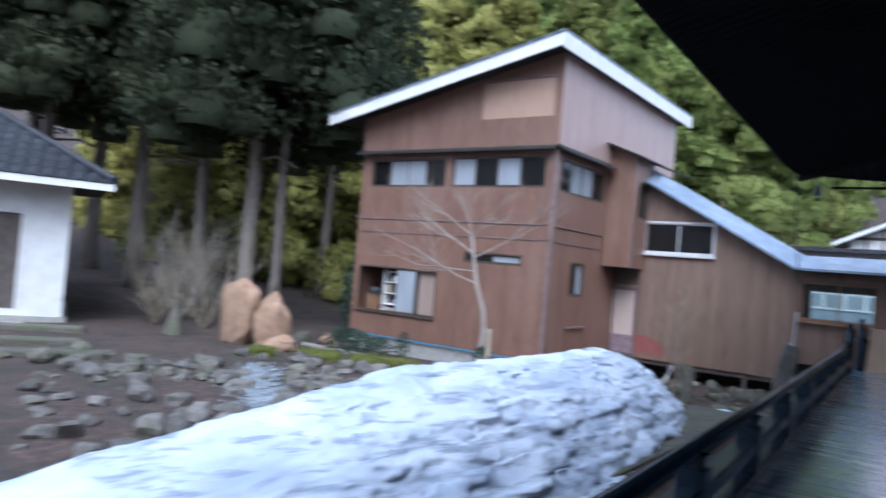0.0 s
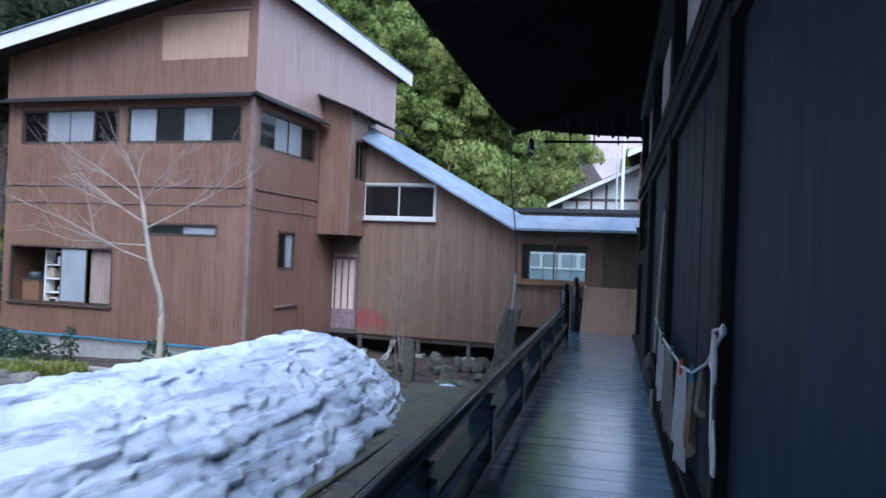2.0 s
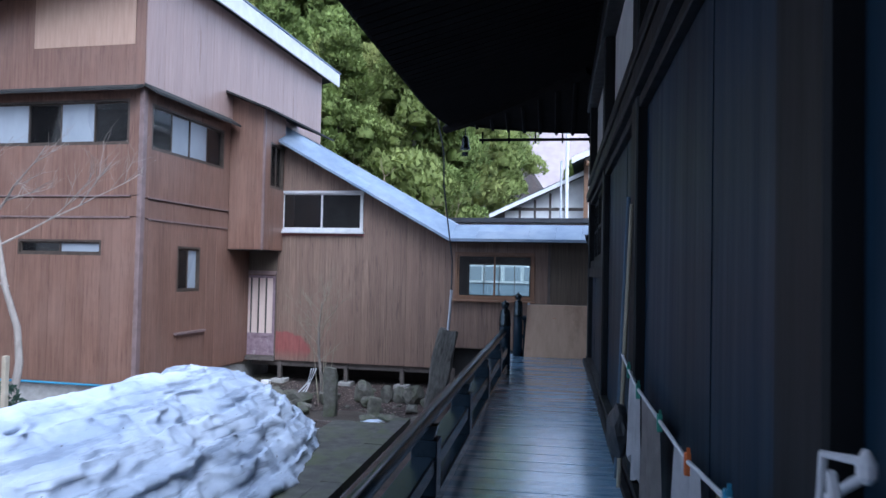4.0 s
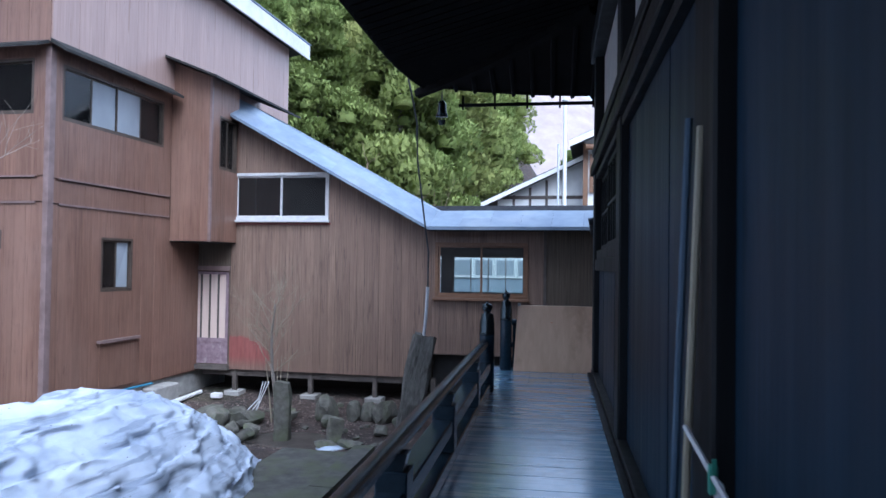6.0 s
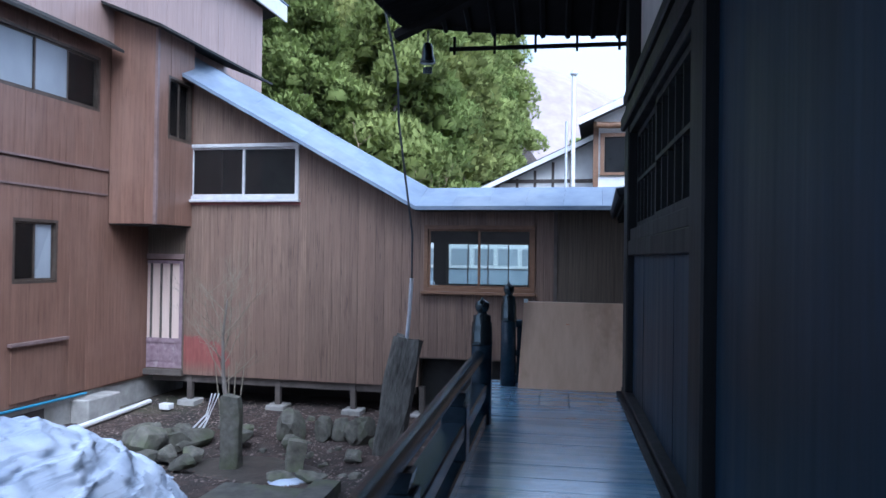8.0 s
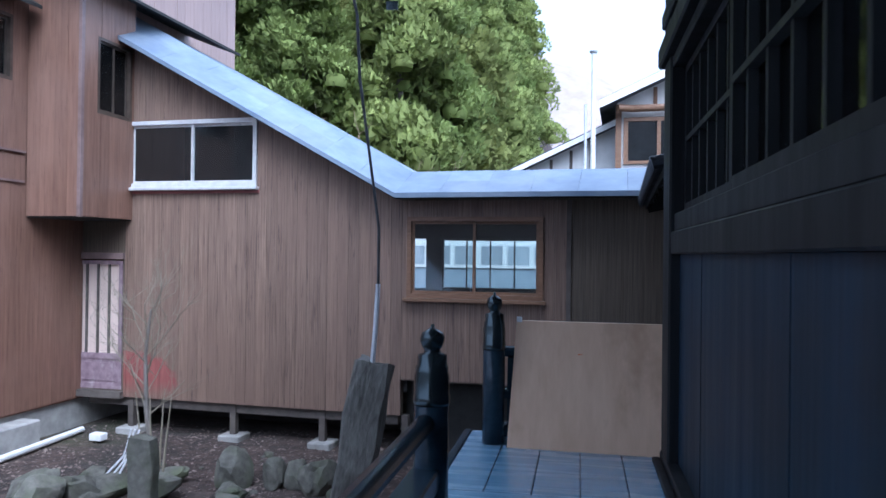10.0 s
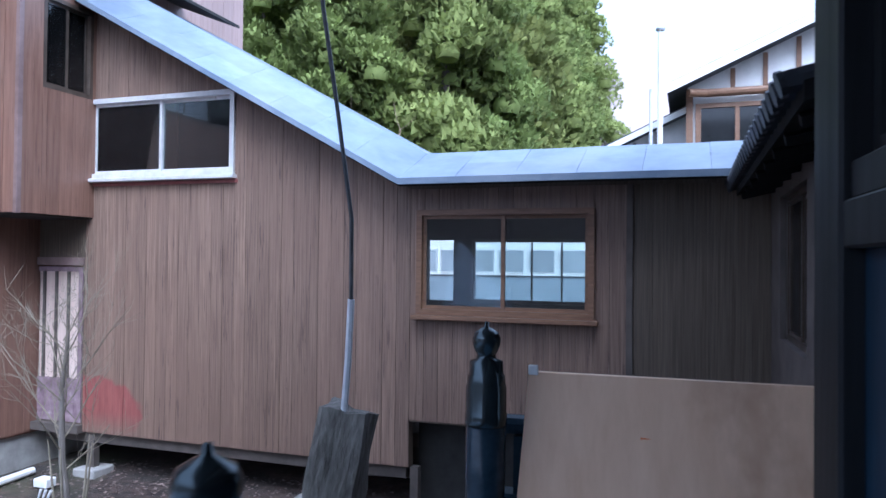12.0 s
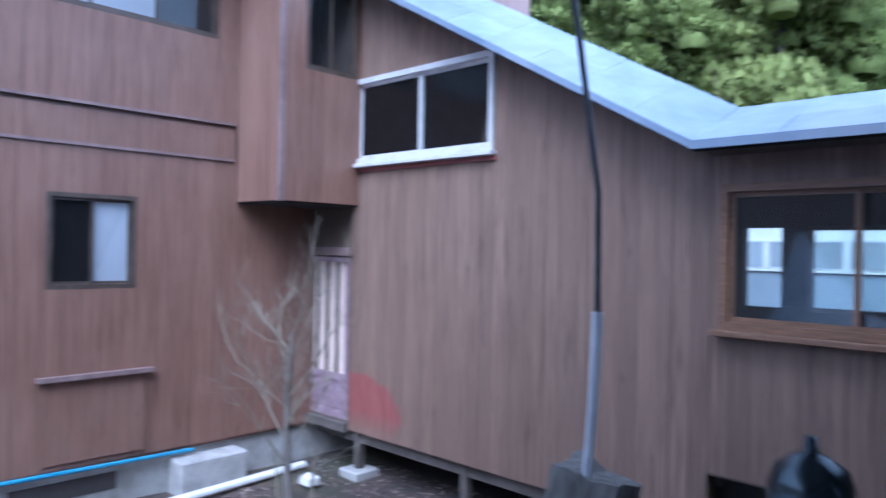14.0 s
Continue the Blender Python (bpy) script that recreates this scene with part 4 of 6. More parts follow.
for x, y, ln in ((-19.9, 10.1, 3.2), (-17.4, 8.9, 3.0), (-15.2, 8.6, 2.6)):
    ob = part("stone_slab", box(-ln / 2, ln / 2, -0.3, 0.3, -0.15, 0.13, 0.03), STONE)
    ob.matrix_world = pose(x, y, G + 0.02, 0, 0, 58)
    tagged(ob, "long worn stone step before the storehouse", "step", "steps to the storehouse")
gravel = bmesh.new()
gr = random.Random(3)
for i in range(1500):
    k = gr.random()
    x, y = -12.2 + 3.6 * k + gr.gauss(0, 0.22), 12.1 - 2.7 * k + gr.gauss(0, 0.3)
    r_ = gr.uniform(0.02, 0.05)
    z = ground_height(x, y) + r_ * 0.4
    top = gravel.verts.new((x, y, z + r_ * 0.7))
    ring = [gravel.verts.new((x + r_ * math.cos(a + i), y + r_ * math.sin(a + i), z)) for a in (0, 1.4, 2.6, 4.1, 5.2)]
    for a, b in zip(ring, ring[1:] + ring[:1]):
        gravel.faces.new((a, b, top))
GRAVEL = surface("blue_grey_gravel", (0.12, 0.14, 0.16), (0.26, 0.29, 0.32), 3, spread=(0.6, 1.3), island=True, relief=0.0)
tagged(part("gravel", gravel, GRAVEL), "strip of blue-grey gravel between garden stones", "gravel", kind="stuff")

# ---- the temple: veranda, wall, eaves (in its own frame: x away from the wall, y along the walk) ----
TM = pose(0.825, 17.064, 0, 0, 0, 3.19)
VS, VE = -21.0, 0.95                          # the veranda's ends

deck = thing("floor", "dark worn veranda floor of wide cross boards, sky sheen painted in", "floor", TM, kind="structure")
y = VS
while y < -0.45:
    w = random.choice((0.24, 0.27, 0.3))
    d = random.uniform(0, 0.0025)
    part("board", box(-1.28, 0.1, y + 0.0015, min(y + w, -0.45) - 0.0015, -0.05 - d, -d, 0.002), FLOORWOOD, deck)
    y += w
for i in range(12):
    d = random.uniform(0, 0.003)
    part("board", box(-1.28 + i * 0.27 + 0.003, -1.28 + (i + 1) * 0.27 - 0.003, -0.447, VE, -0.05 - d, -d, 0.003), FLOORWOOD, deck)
for x in (-1.2, -0.65, -0.1):
    part("joist", box(x - 0.05, x + 0.05, VS, VE - 0.02, -0.2, -0.056), TEMPLE, deck)
part("subfloor", box(-1.27, -0.01, VS, VE - 0.03, -0.075, -0.0565), TEMPLE, deck)
part("rim", box(-1.34, -1.285, VS, VE + 0.03, -0.17, 0.0, 0.005), LACQUER, deck)
for i in range(12):
    v = VE - 0.2 - i * 1.9
    part("stilt", box(-1.25, -1.11, v - 0.07, v + 0.07, G - 0.05, -0.2), TEMPLE, deck)
under = structure("skirt_wall", box(-0.35, -0.3, VS, 1.5, G - 0.1, -0.21), TEMPLE, "dark boarding under the veranda", "wall", TM)

# wall
WM = TM @ pose(0.1, 0, 0)
wallt = thing("wall_temple", "black plank wall of a temple hall with posts and beams", "wall", WM, kind="structure")
POSTS = [0.26] + [-3.27 - 3.34 * i for i in range(6)]
for i, v in enumerate(POSTS):
    part("post", box(-0.05, 0.2, v - 0.16, v + 0.16, 0.0, 4.6, 0.012), TEMPLE, wallt)
part("sill", box(-0.06, 0.1, VS, 0.4, 0.0, 0.075, 0.008), TEMPLE, wallt)
part("sill_groove", box(-0.11, -0.062, VS, 0.38, 0.0, 0.035, 0.006), TEMPLE, wallt)
part("beam", box(-0.09, 0.12, VS, 0.44, 2.57, 2.7, 0.012), TEMPLE, wallt, "heavy tie beam")
part("head_rail", box(-0.035, 0.12, VS, 0.4, 2.5, 2.568, 0.006), TEMPLE, wallt)
part("beam", box(-0.07, 0.12, VS, 0.42, 2.82, 2.92, 0.01), TEMPLE, wallt)
part("beam", box(-0.1, 0.12, VS, 0.44, 4.05, 4.3, 0.012), TEMPLE, wallt)
for a, b in zip(POSTS, POSTS[1:]):
    part("plaster_panel", box(0.06, 0.1, b + 0.161, a - 0.161, 2.921, 4.05), PLASTER, wallt, "white plaster panel")
    part("frieze_board", box(0.04, 0.1, b + 0.161, a - 0.161, 2.701, 2.819), TEMPLE, wallt)
    if a < -1:
        n = 3
        for k in range(n):
            p, q = b + 0.16 + (a - b - 0.32) * k / n, b + 0.16 + (a - b - 0.32) * (k + 1) / n
            part("shutter_board", box(0.02 - 0.004 * (k % 2), 0.07, p + 0.002, q - 0.002, 0.076, 2.498), TEMPLE_PANEL, wallt, "dark blue-black shutter board")
# the first bay: wainscot, rail and lattice window
LB, LE = POSTS[1] + 0.161, POSTS[0] - 0.161
for k in range(4):
    p, q = LB + 0.1 + (LE - LB - 0.1) * k / 4, LB + 0.1 + (LE - LB - 0.1) * (k + 1) / 4
    part("wainscot_board", box(0.02 - 0.003 * (k % 2), 0.07, p + 0.001, q - 0.001, 0.076, 1.35), TEMPLE_PANEL, wallt, "blue-black wainscot board")
part("rail", box(-0.04, 0.1, LB, LE, 1.352, 1.49, 0.008), TEMPLE, wallt)
part("rail", box(-0.02, 0.1, LB, LE, 1.492, 1.6, 0.006), TEMPLE, wallt)
part("stile", box(-0.02, 0.09, LB, LB + 0.099, 0.078, 1.351), TEMPLE, wallt)
for v0, v1, back in ((LB + 0.002, -1.4, 0.0), (-1.399, LE - 0.002, 0.032)):
    lat = thing("lattice_window", "black lattice sash with dim glass behind its bars", "window", WM, "lattice sashes")
    part("pane", box(0.05 + back, 0.054 + back, v0 + 0.05, v1 - 0.05, 1.64, 2.46), GLASS, lat, "dim glass pane")
    for p, q in ((v0, v0 + 0.06), (v1 - 0.06, v1)):
        part("stile", box(0.005 + back, 0.049 + back, p, q, 1.602, 2.498), TEMPLE, lat)
    for z0, z1 in ((1.602, 1.66), (2.45, 2.498)):
        part("rail", box(0.005 + back, 0.049 + back, v0 + 0.061, v1 - 0.061, z0, z1), TEMPLE, lat)
    for i in range(1, 6):
        v = v0 + (v1 - v0) * i / 6
        part("bar", box(0.012 + back, 0.048 + back, v - 0.014, v + 0.014, 1.661, 2.449), TEMPLE, lat)
    part("cross_bar", box(0.003 + back, 0.047 + back, v0 + 0.061, v1 - 0.061, 2.03, 2.06), TEMPLE, lat)
part("inner_wall", box(0.3, 0.35, VS, 0.1, -0.2, 4.6), DARK_IN, wallt)
part("end_wall", box(0.21, 7.0, 0.12, 0.28, -0.2, 4.6), TEMPLE, wallt)
part("start_wall", box(-1.4, 0.34, VS - 0.15, VS - 0.02, -0.2, 4.6), TEMPLE, wallt)

# eaves: boards over rafters, with a corner that turns up
EO, EV, EZ = -2.55, 2.05, 3.93               # outer edge, far end, height of the edge


def eave_height(u, v):
    """The underside's height: it falls outwards, and the corner turns up."""
    out = max((u - 0.0) / EO, (v - 0.0) / EV if v > 0 else 0, 0)
    near = max(0.0, 1 - math.hypot(u - EO, v - EV) / 3.0)
    return EZ + 0.72 * (1 - min(out, 1)) + 0.22 * near ** 2


eaves = thing("temple_eaves", "near-black temple eaves with close-set rafters", "roof", TM)
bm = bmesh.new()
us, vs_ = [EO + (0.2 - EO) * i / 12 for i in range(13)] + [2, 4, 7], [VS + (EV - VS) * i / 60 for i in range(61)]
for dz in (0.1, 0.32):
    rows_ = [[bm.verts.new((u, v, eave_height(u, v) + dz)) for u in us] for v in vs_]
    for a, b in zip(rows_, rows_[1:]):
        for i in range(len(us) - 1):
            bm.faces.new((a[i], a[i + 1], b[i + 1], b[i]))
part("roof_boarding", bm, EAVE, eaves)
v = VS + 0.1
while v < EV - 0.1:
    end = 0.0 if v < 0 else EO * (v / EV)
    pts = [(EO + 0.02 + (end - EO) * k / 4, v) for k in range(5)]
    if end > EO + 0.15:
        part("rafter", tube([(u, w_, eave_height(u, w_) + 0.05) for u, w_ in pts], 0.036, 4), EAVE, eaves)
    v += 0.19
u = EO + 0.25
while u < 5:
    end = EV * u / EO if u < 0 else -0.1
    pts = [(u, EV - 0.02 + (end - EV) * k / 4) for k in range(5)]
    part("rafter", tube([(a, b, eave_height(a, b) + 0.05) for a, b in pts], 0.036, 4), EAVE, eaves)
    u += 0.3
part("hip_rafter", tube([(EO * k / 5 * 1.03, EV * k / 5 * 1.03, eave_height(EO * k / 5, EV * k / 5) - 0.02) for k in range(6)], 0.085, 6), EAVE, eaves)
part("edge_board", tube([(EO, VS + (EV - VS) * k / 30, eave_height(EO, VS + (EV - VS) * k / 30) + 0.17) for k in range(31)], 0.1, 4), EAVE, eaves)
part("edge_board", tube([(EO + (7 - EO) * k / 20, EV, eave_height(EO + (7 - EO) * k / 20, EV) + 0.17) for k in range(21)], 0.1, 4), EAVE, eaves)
part("gutter_rail", tube([(-1.95, EV - 0.04, EZ - 0.03), (0.5, EV - 0.04, EZ - 0.03), (5, EV - 0.04, EZ - 0.03)], 0.028, 6), EAVE, eaves)
for k in range(14):
    part("gutter_bracket", box(-1.9 + k * 0.5, -1.87 + k * 0.5, EV - 0.06, EV - 0.03, EZ - 0.1, EZ + 0.12), EAVE, eaves)
part("roof_cover", prism([(EO - 0.1, VS, EZ + 0.4), (7, VS, EZ + 4.5), (7, VS, EZ + 4.7), (EO - 0.1, VS, EZ + 0.6)], 0, EV - VS + 0.1, 0), TILE, eaves)
bell = thing("wind_bell", "small bronze wind bell hanging from the eave corner", "bell", TM @ pose(-2.2, 1.88, 3.7) @ Matrix.Diagonal((0.8, 0.8, 0.8, 1)))
part("bell_body", lathe([(0.12, 0.0), (0.115, 0.03), (0.09, 0.12), (0.08, 0.24), (0.055, 0.3), (0.02, 0.32)], 14), BRASS, bell, smooth=True)
part("hook", tube([(0, 0, 0.31), (0, 0, 0.5)], 0.012, 5), RUBBER, bell)
part("clapper", box(-0.07, 0.07, -0.004, 0.004, -0.16, -0.06), BRASS, bell)

# railing
rail = thing("railing", "black lacquered veranda railing with a round top rail", "railing", TM)
RU = -1.19
part("top_rail", tube([(RU, VS, 0.53), (RU, -10, 0.53), (RU, -1.17, 0.54)], 0.047, 14), LACQUER, rail, smooth=True)
part("middle_rail", box(RU - 0.07, RU + 0.07, VS, -1.18, 0.23, 0.33, 0.01), LACQUER, rail)
part("bottom_rail", box(RU - 0.07, RU + 0.07, VS, -1.18, 0.0, 0.1, 0.01), LACQUER, rail)
v = -2.48
while v > VS:
    part("short_post", box(RU - 0.078, RU + 0.078, v - 0.078, v + 0.078, 0.101, 0.42, 0.006), LACQUER, rail)
    part("saddle", prism([(RU - 0.05, v - 0.05, 0.42), (RU + 0.05, v - 0.05, 0.42), (RU + 0.072, v - 0.05, 0.5), (RU - 0.072, v - 0.05, 0.5)], 0, 0.1, 0), LACQUER, rail)
    v -= 1.62


def giboshi_post(u, v, rad, h):
    t = thing("newel_post", "round black railing post with a bronze onion cap", "post", TM @ pose(u, v, 0), "railing posts")
    k = rad / 0.075
    part("shaft", lathe([(rad, 0), (rad, h * 0.7)], 24), LACQUER, t, smooth=True)
    prof = [(rad * 1.03, h * 0.62), (rad * 1.06, h * 0.63), (rad * 1.06, h * 0.66), (rad * 1.02, h * 0.665), (rad * 1.02, h * 0.76), (rad * 0.95, h * 0.775), (rad * 0.95, h * 0.8), (rad * 0.86, h * 0.81), (rad * 0.84, h * 0.855), (rad * 0.5, h * 0.865),
            (rad * 0.46, h * 0.88), (rad * 0.58, h * 0.893), (rad * 0.7, h * 0.918), (rad * 0.71, h * 0.938), (rad * 0.6, h * 0.96), (rad * 0.3, h * 0.975), (rad * 0.13, h * 0.981), (rad * 0.1, h)]
    part("cap", lathe(prof, 24), BRASS, t, "dark bronze onion-shaped cap", smooth=True)
    return t


giboshi_post(-1.175, -1.12, 0.084, 1.0)
giboshi_post(-1.08, 0.62, 0.079, 1.067)
cross = thing("end_railing", "short black railing across the veranda's end", "railing", TM)
part("top_rail", tube([(-1.08, 0.85, 0.62), (1.6, 0.85, 0.62)], 0.042, 10), LACQUER, cross)
part("middle_rail", box(-1.08, 1.6, 0.79, 0.91, 0.28, 0.34, 0.01), LACQUER, cross)
part("bottom_rail", box(-1.08, 1.6, 0.8, 0.9, 0.0, 0.085), LACQUER, cross)
for u in (-0.95, 0.1, 1.2):
    part("short_post", box(u - 0.05, u + 0.05, 0.8, 0.9, 0.086, 0.58), LACQUER, cross)
ply = thing("plywood_board", "old tan plywood sheet leaning on the end railing", "board", TM)
part("sheet", prism([(-0.97, 0.5, 0.0), (0.9, 0.46, 0.0), (0.9, 0.70, 0.86), (-0.93, 0.74, 0.86)], 0, 0.016, 0.003), BOARD, ply)
for a, z, s in ((-0.5, 0.62, 0.03), (-0.2, 0.42, 0.05), (0.2, 0.7, 0.02)):
    yy = 0.5 + 0.24 * z / 0.86 - 0.006
    part("stain", prism([(a, yy, z), (a + s * 1.6, yy, z), (a + s * 1.5, yy + 0.001, z + s * 0.7), (a + s * 0.3, yy + 0.001, z + s * 0.8)], 0, 0.003, 0), ORANGE if s == 0.03 else TIMBER, ply, "small stain")

part("tag", box(-0.93, -0.89, 0.72, 0.735, 0.85, 0.89, 0.004), FASCIA, ply, "small white clip")

# low passage roof with tile ends, and its wall, beside the temple
side = thing("tiled_passage", "low dark passage with a window and a tiled eave", "building", pose(0.02, 0, 0))
part("wall", wall_faces(bmesh.new(), "x", 1.27, 0.12, cut_columns(cuts(18.4, 21.95, [(19.9, 21.3, 0.7, 1.85)]), flat(-0.6), flat(2.3), [(19.9, 21.3, 0.7, 1.85)]), flat(2.3)), TIMBER, side)
part("roof_deck", prism([(0.86, 17.9, 1.93), (4, 17.9, 2.66), (4, 17.9, 2.76), (0.86, 17.9, 2.01)], 0.0, 4.2, 0), EAVE, side)
for k in range(8):
    part("rafter", tube([(0.88, 18.15 + k * 0.5, 1.9), (1.6, 18.15 + k * 0.5, 2.06)], 0.035, 4), EAVE, side)
for k in range(25):
    yk = 17.98 + k * 0.165
    part("ridge_tile", tube([(0.8, yk, 2.02), (2.2, yk, 2.34), (3.8, yk, 2.71)], 0.05, 8), TILE, side)
    part("end_tile", tube([(0.775, yk, 2.01), (0.8, yk, 2.018)], 0.056, 10), TILE, side, "round eave-end tile")
part("far_wall", box(3.9, 4.0, 17.9, 22, -0.6, 3.6), TIMBER, side)
window_unit("window_11", "dark window with a pale sill in the passage wall", "x", 1.29, 19.9, 21.3, 0.7, 1.85, BRONZE, ["clear", "clear"], sill=0.04)

# clothes line, poles, bag by the temple wall
line = thing("clothes_line", "pale rope looped between two temple posts", "clothes line", TM)
LP = [(0.05, -10.3, 1.1), (0.03, -10.0, 0.93), (0.02, -9.5, 0.81), (0.02, -8.9, 0.76), (0.02, -8.2, 0.76), (0.0, -7.4, 0.79), (-0.01, -6.66, 0.88)]


def line_point(v):
    for p, q in zip(LP, LP[1:]):
        if p[1] <= v <= q[1]:
            k = (v - p[1]) / (q[1] - p[1])
            return [p[i] + (q[i] - p[i]) * k for i in range(3)]
    return LP[-1]


part("rope", tube(LP, 0.009, 6), CLOTH_W, line)
part("loose_end", tube([(0.05, -10.30, 1.12), (0.03, -10.17, 1.1), (0.025, -10.15, 0.95), (0.03, -10.25, 0.88), (0.03, -10.27, 0.98), (0.03, -10.21, 1.08), (0.025, -10.23, 0.8), (0.03, -10.21, 0.62), (0.03, -10.27, 0.5), (0.03, -10.32, 0.5), (0.03, -10.32, 0.6), (0.03, -10.25, 0.72)], 0.0085, 6), CLOTH_W, line)
part("knot", lathe([(0.006, -0.025), (0.016, -0.012), (0.017, 0.008), (0.006, 0.03)], 10), CLOTH_W, line).location = (0.05, -10.30, 1.11)


def cloth(name, label, v0, v1, drop, mat, seed):
    bm = bmesh.new()
    n, rows = 18, []
    for j in range(9):
        row = []
        for i in range(n + 1):
            v = v0 + (v1 - v0) * i / n
            p = line_point(v)
            f = j / 8
            row.append(bm.verts.new((p[0] + 0.022 * math.sin(i * 1.1 + seed) * (0.3 + f) + 0.01, v + 0.04 * f * math.sin(seed * 2), p[2] - drop * f * (1 + 0.1 * math.sin(i * 0.7 + seed)))))
        rows.append(row)
    for a, b in zip(rows, rows[1:]):
        for i in range(n):
            bm.faces.new((a[i], a[i + 1], b[i + 1], b[i]))
    bmesh.ops.solidify(bm, geom=bm.faces[:], thickness=0.004)
    ob = part(name, bm, mat, smooth=True)
    ob.matrix_world = TM
    return tagged(ob, label, "towel", "washing on the line")


cloth("hanging_towel", "white towel pegged to the clothes line", -9.05, -8.5, 0.58, CLOTH_W, 1.0)
cloth("hanging_towel", "grey cloth pegged to the clothes line", -8.1, -7.55, 0.6, CLOTH_G, 2.0)
cloth("hanging_towel", "pale cloth pegged near the far post", -7.5, -7.05, 0.5, CLOTH_W, 3.0)
cloth("hanging_rag", "narrow beige rag hanging on the clothes line", -9.55, -9.35, 0.42, CLOTH_B, 4.0)
cloth("hanging_rag", "short dark rag hanging on the clothes line", -9.85, -9.7, 0.22, CLOTH_G, 5.0)
for v, mm, lab in ((-8.9, ORANGE, "orange clothes peg on the line"), (-7.5, GREENP, "green clothes peg on the line"), (-7.05, GREENP, "green clothes peg on the line"), (-9.5, BLUEP, "blue clothes peg on the line"), (-8.2, GREENP, "green clothes peg on the line")):
    p = line_point(v)
    bm = box(p[0] - 0.012, p[0] + 0.012, v - 0.012, v + 0.012, p[2] - 0.05, p[2] + 0.03, 0.003)
    add_box(bm, p[0] - 0.006, p[0] + 0.006, v - 0.02, v - 0.014, p[2] - 0.01, p[2] + 0.05)
    ob = part("clothes_peg", bm, mm)
    ob.matrix_world = TM
    tagged(ob, lab, "peg", "clothes pegs")
for v, mm, lab, h in ((-6.62, BAMBOO, "pale bamboo pole leaning on the temple wall", 1.88), (-6.4, POLE_BLUE, "blue-grey pole leaning on the temple wall", 1.95)):
    ob = part("washing_pole", tube([(-0.02, v, 0.001), (0.01, v + 0.01, h * 0.5), (0.045, v + 0.02, h)], 0.015, 8), mm)
    ob.matrix_world = TM
    tagged(ob, lab, "pole", "poles by the wall")
bag = bmesh.new()
bmesh.ops.create_icosphere(bag, subdivisions=3, radius=1)
for q in bag.verts:
    k = 1 + 0.2 * noise.noise(q.co * 1.7)
    q.co = Vector((q.co.x * 0.07 * k, q.co.y * 0.15 * k, max(q.co.z * 0.17 * k + 0.15, 0.0)))
ob = part("black_bag", bag, RUBBER)
ob.matrix_world = TM @ pose(-0.05, -6.9, 0.28)
tagged(ob, "black bag hung against the poles by the wall", "bag")

# ---- snow heap along the apron ----
def snow_height(x, y):
    ridge = -4.85 + 0.02 * (y - 10)
    top = -0.1 - 0.085 * max(0, 9 - y) ** 1.25
    right = -2.1 - 0.0 * y if y < 9 else -2.1 - 0.055 * (y - 9) ** 1.35
    left = -6.75
    end = 18.5
    if x >= ridge:
        s = (x - ridge) / (right - ridge)
        prof = 1 - s ** 1.7 if s < 1 else -(s - 1) * 3
    else:
        s = (ridge - x) / (ridge - left)
        prof = 1 - s ** 1.4 if s < 1 else -(s - 1) * 3
    e = max(0, (y - 14.6) / (end - 14.6))
    prof = prof - 1.05 * e ** 2.1
    h = G - 0.15 + (top - G + 0.15) * prof
    if prof > -0.2:
        side_k = 1 if x > ridge else max(0.15, 1 - (ridge - x) * 2)
        w = 0.16 * noise.noise(Vector((x * 0.5, y * 0.22, 3))) + 0.06 * noise.noise(Vector((x * 1.6, y * 0.8, 8)))
        f = ((h + w) / 0.23) % 1.0
        ledge = (f if f < 0.78 else (1 - f) * 3.545) - 0.4                     # melted layers that overhang a little
        cups = abs(noise.noise(Vector((x * 3.6, y * 2.2, h * 2)))) + 0.6 * abs(noise.noise(Vector((x * 8, y * 5.2, h * 5))))
        h += side_k * (0.085 * ledge + 0.07 * noise.noise(Vector((x * 0.8, y * 0.4, 3))) - 0.07 * cups + 0.012 * noise.noise(Vector((x * 14, y * 9, h * 9))) + 0.04)
    return h


sbm = sheet(steps((-10, -6, 40), (-6, -1.7, 150)), steps((-4, 6, 60), (6, 19.2, 380)), snow_height)
drop_ = [v for v in sbm.verts if v.co.z < G - 0.35]
bmesh.ops.delete(sbm, geom=drop_, context="VERTS")
for v in sbm.verts:
    if v.co.x > -5:
        v.co.x += 0.13 * noise.noise(Vector((v.co.y * 1.3, v.co.z * 5, 1))) + 0.07 * noise.noise(Vector((v.co.y * 3.5, v.co.z * 13, 4)))
tagged(part("snow_heap", sbm, SNOW, smooth=True), "long heap of old dirty snow slid from the roof, ledge shade painted in", "snow", kind="stuff")
for x, y, s in ((-0.9, 20.3, 0.35), (-3.0, 18.25, 0.22)):
    bm = bmesh.new()
    bmesh.ops.create_icosphere(bm, subdivisions=3, radius=1)
    for v in bm.verts:
        v.co = v.co * (1 + 0.25 * noise.noise(v.co * 1.6 + Vector((x, y, 0))))
        v.co = Vector((v.co.x * s, v.co.y * s * 0.7, max(v.co.z, -0.1) * s * (0.75 if x > -2 else 0.2)))
    ob = part("snow_lump", bm, SNOW, smooth=True)
    ob.matrix_world = pose(x, y, G)
    tagged(ob, "small leftover lump of snow on the ground", "snow")

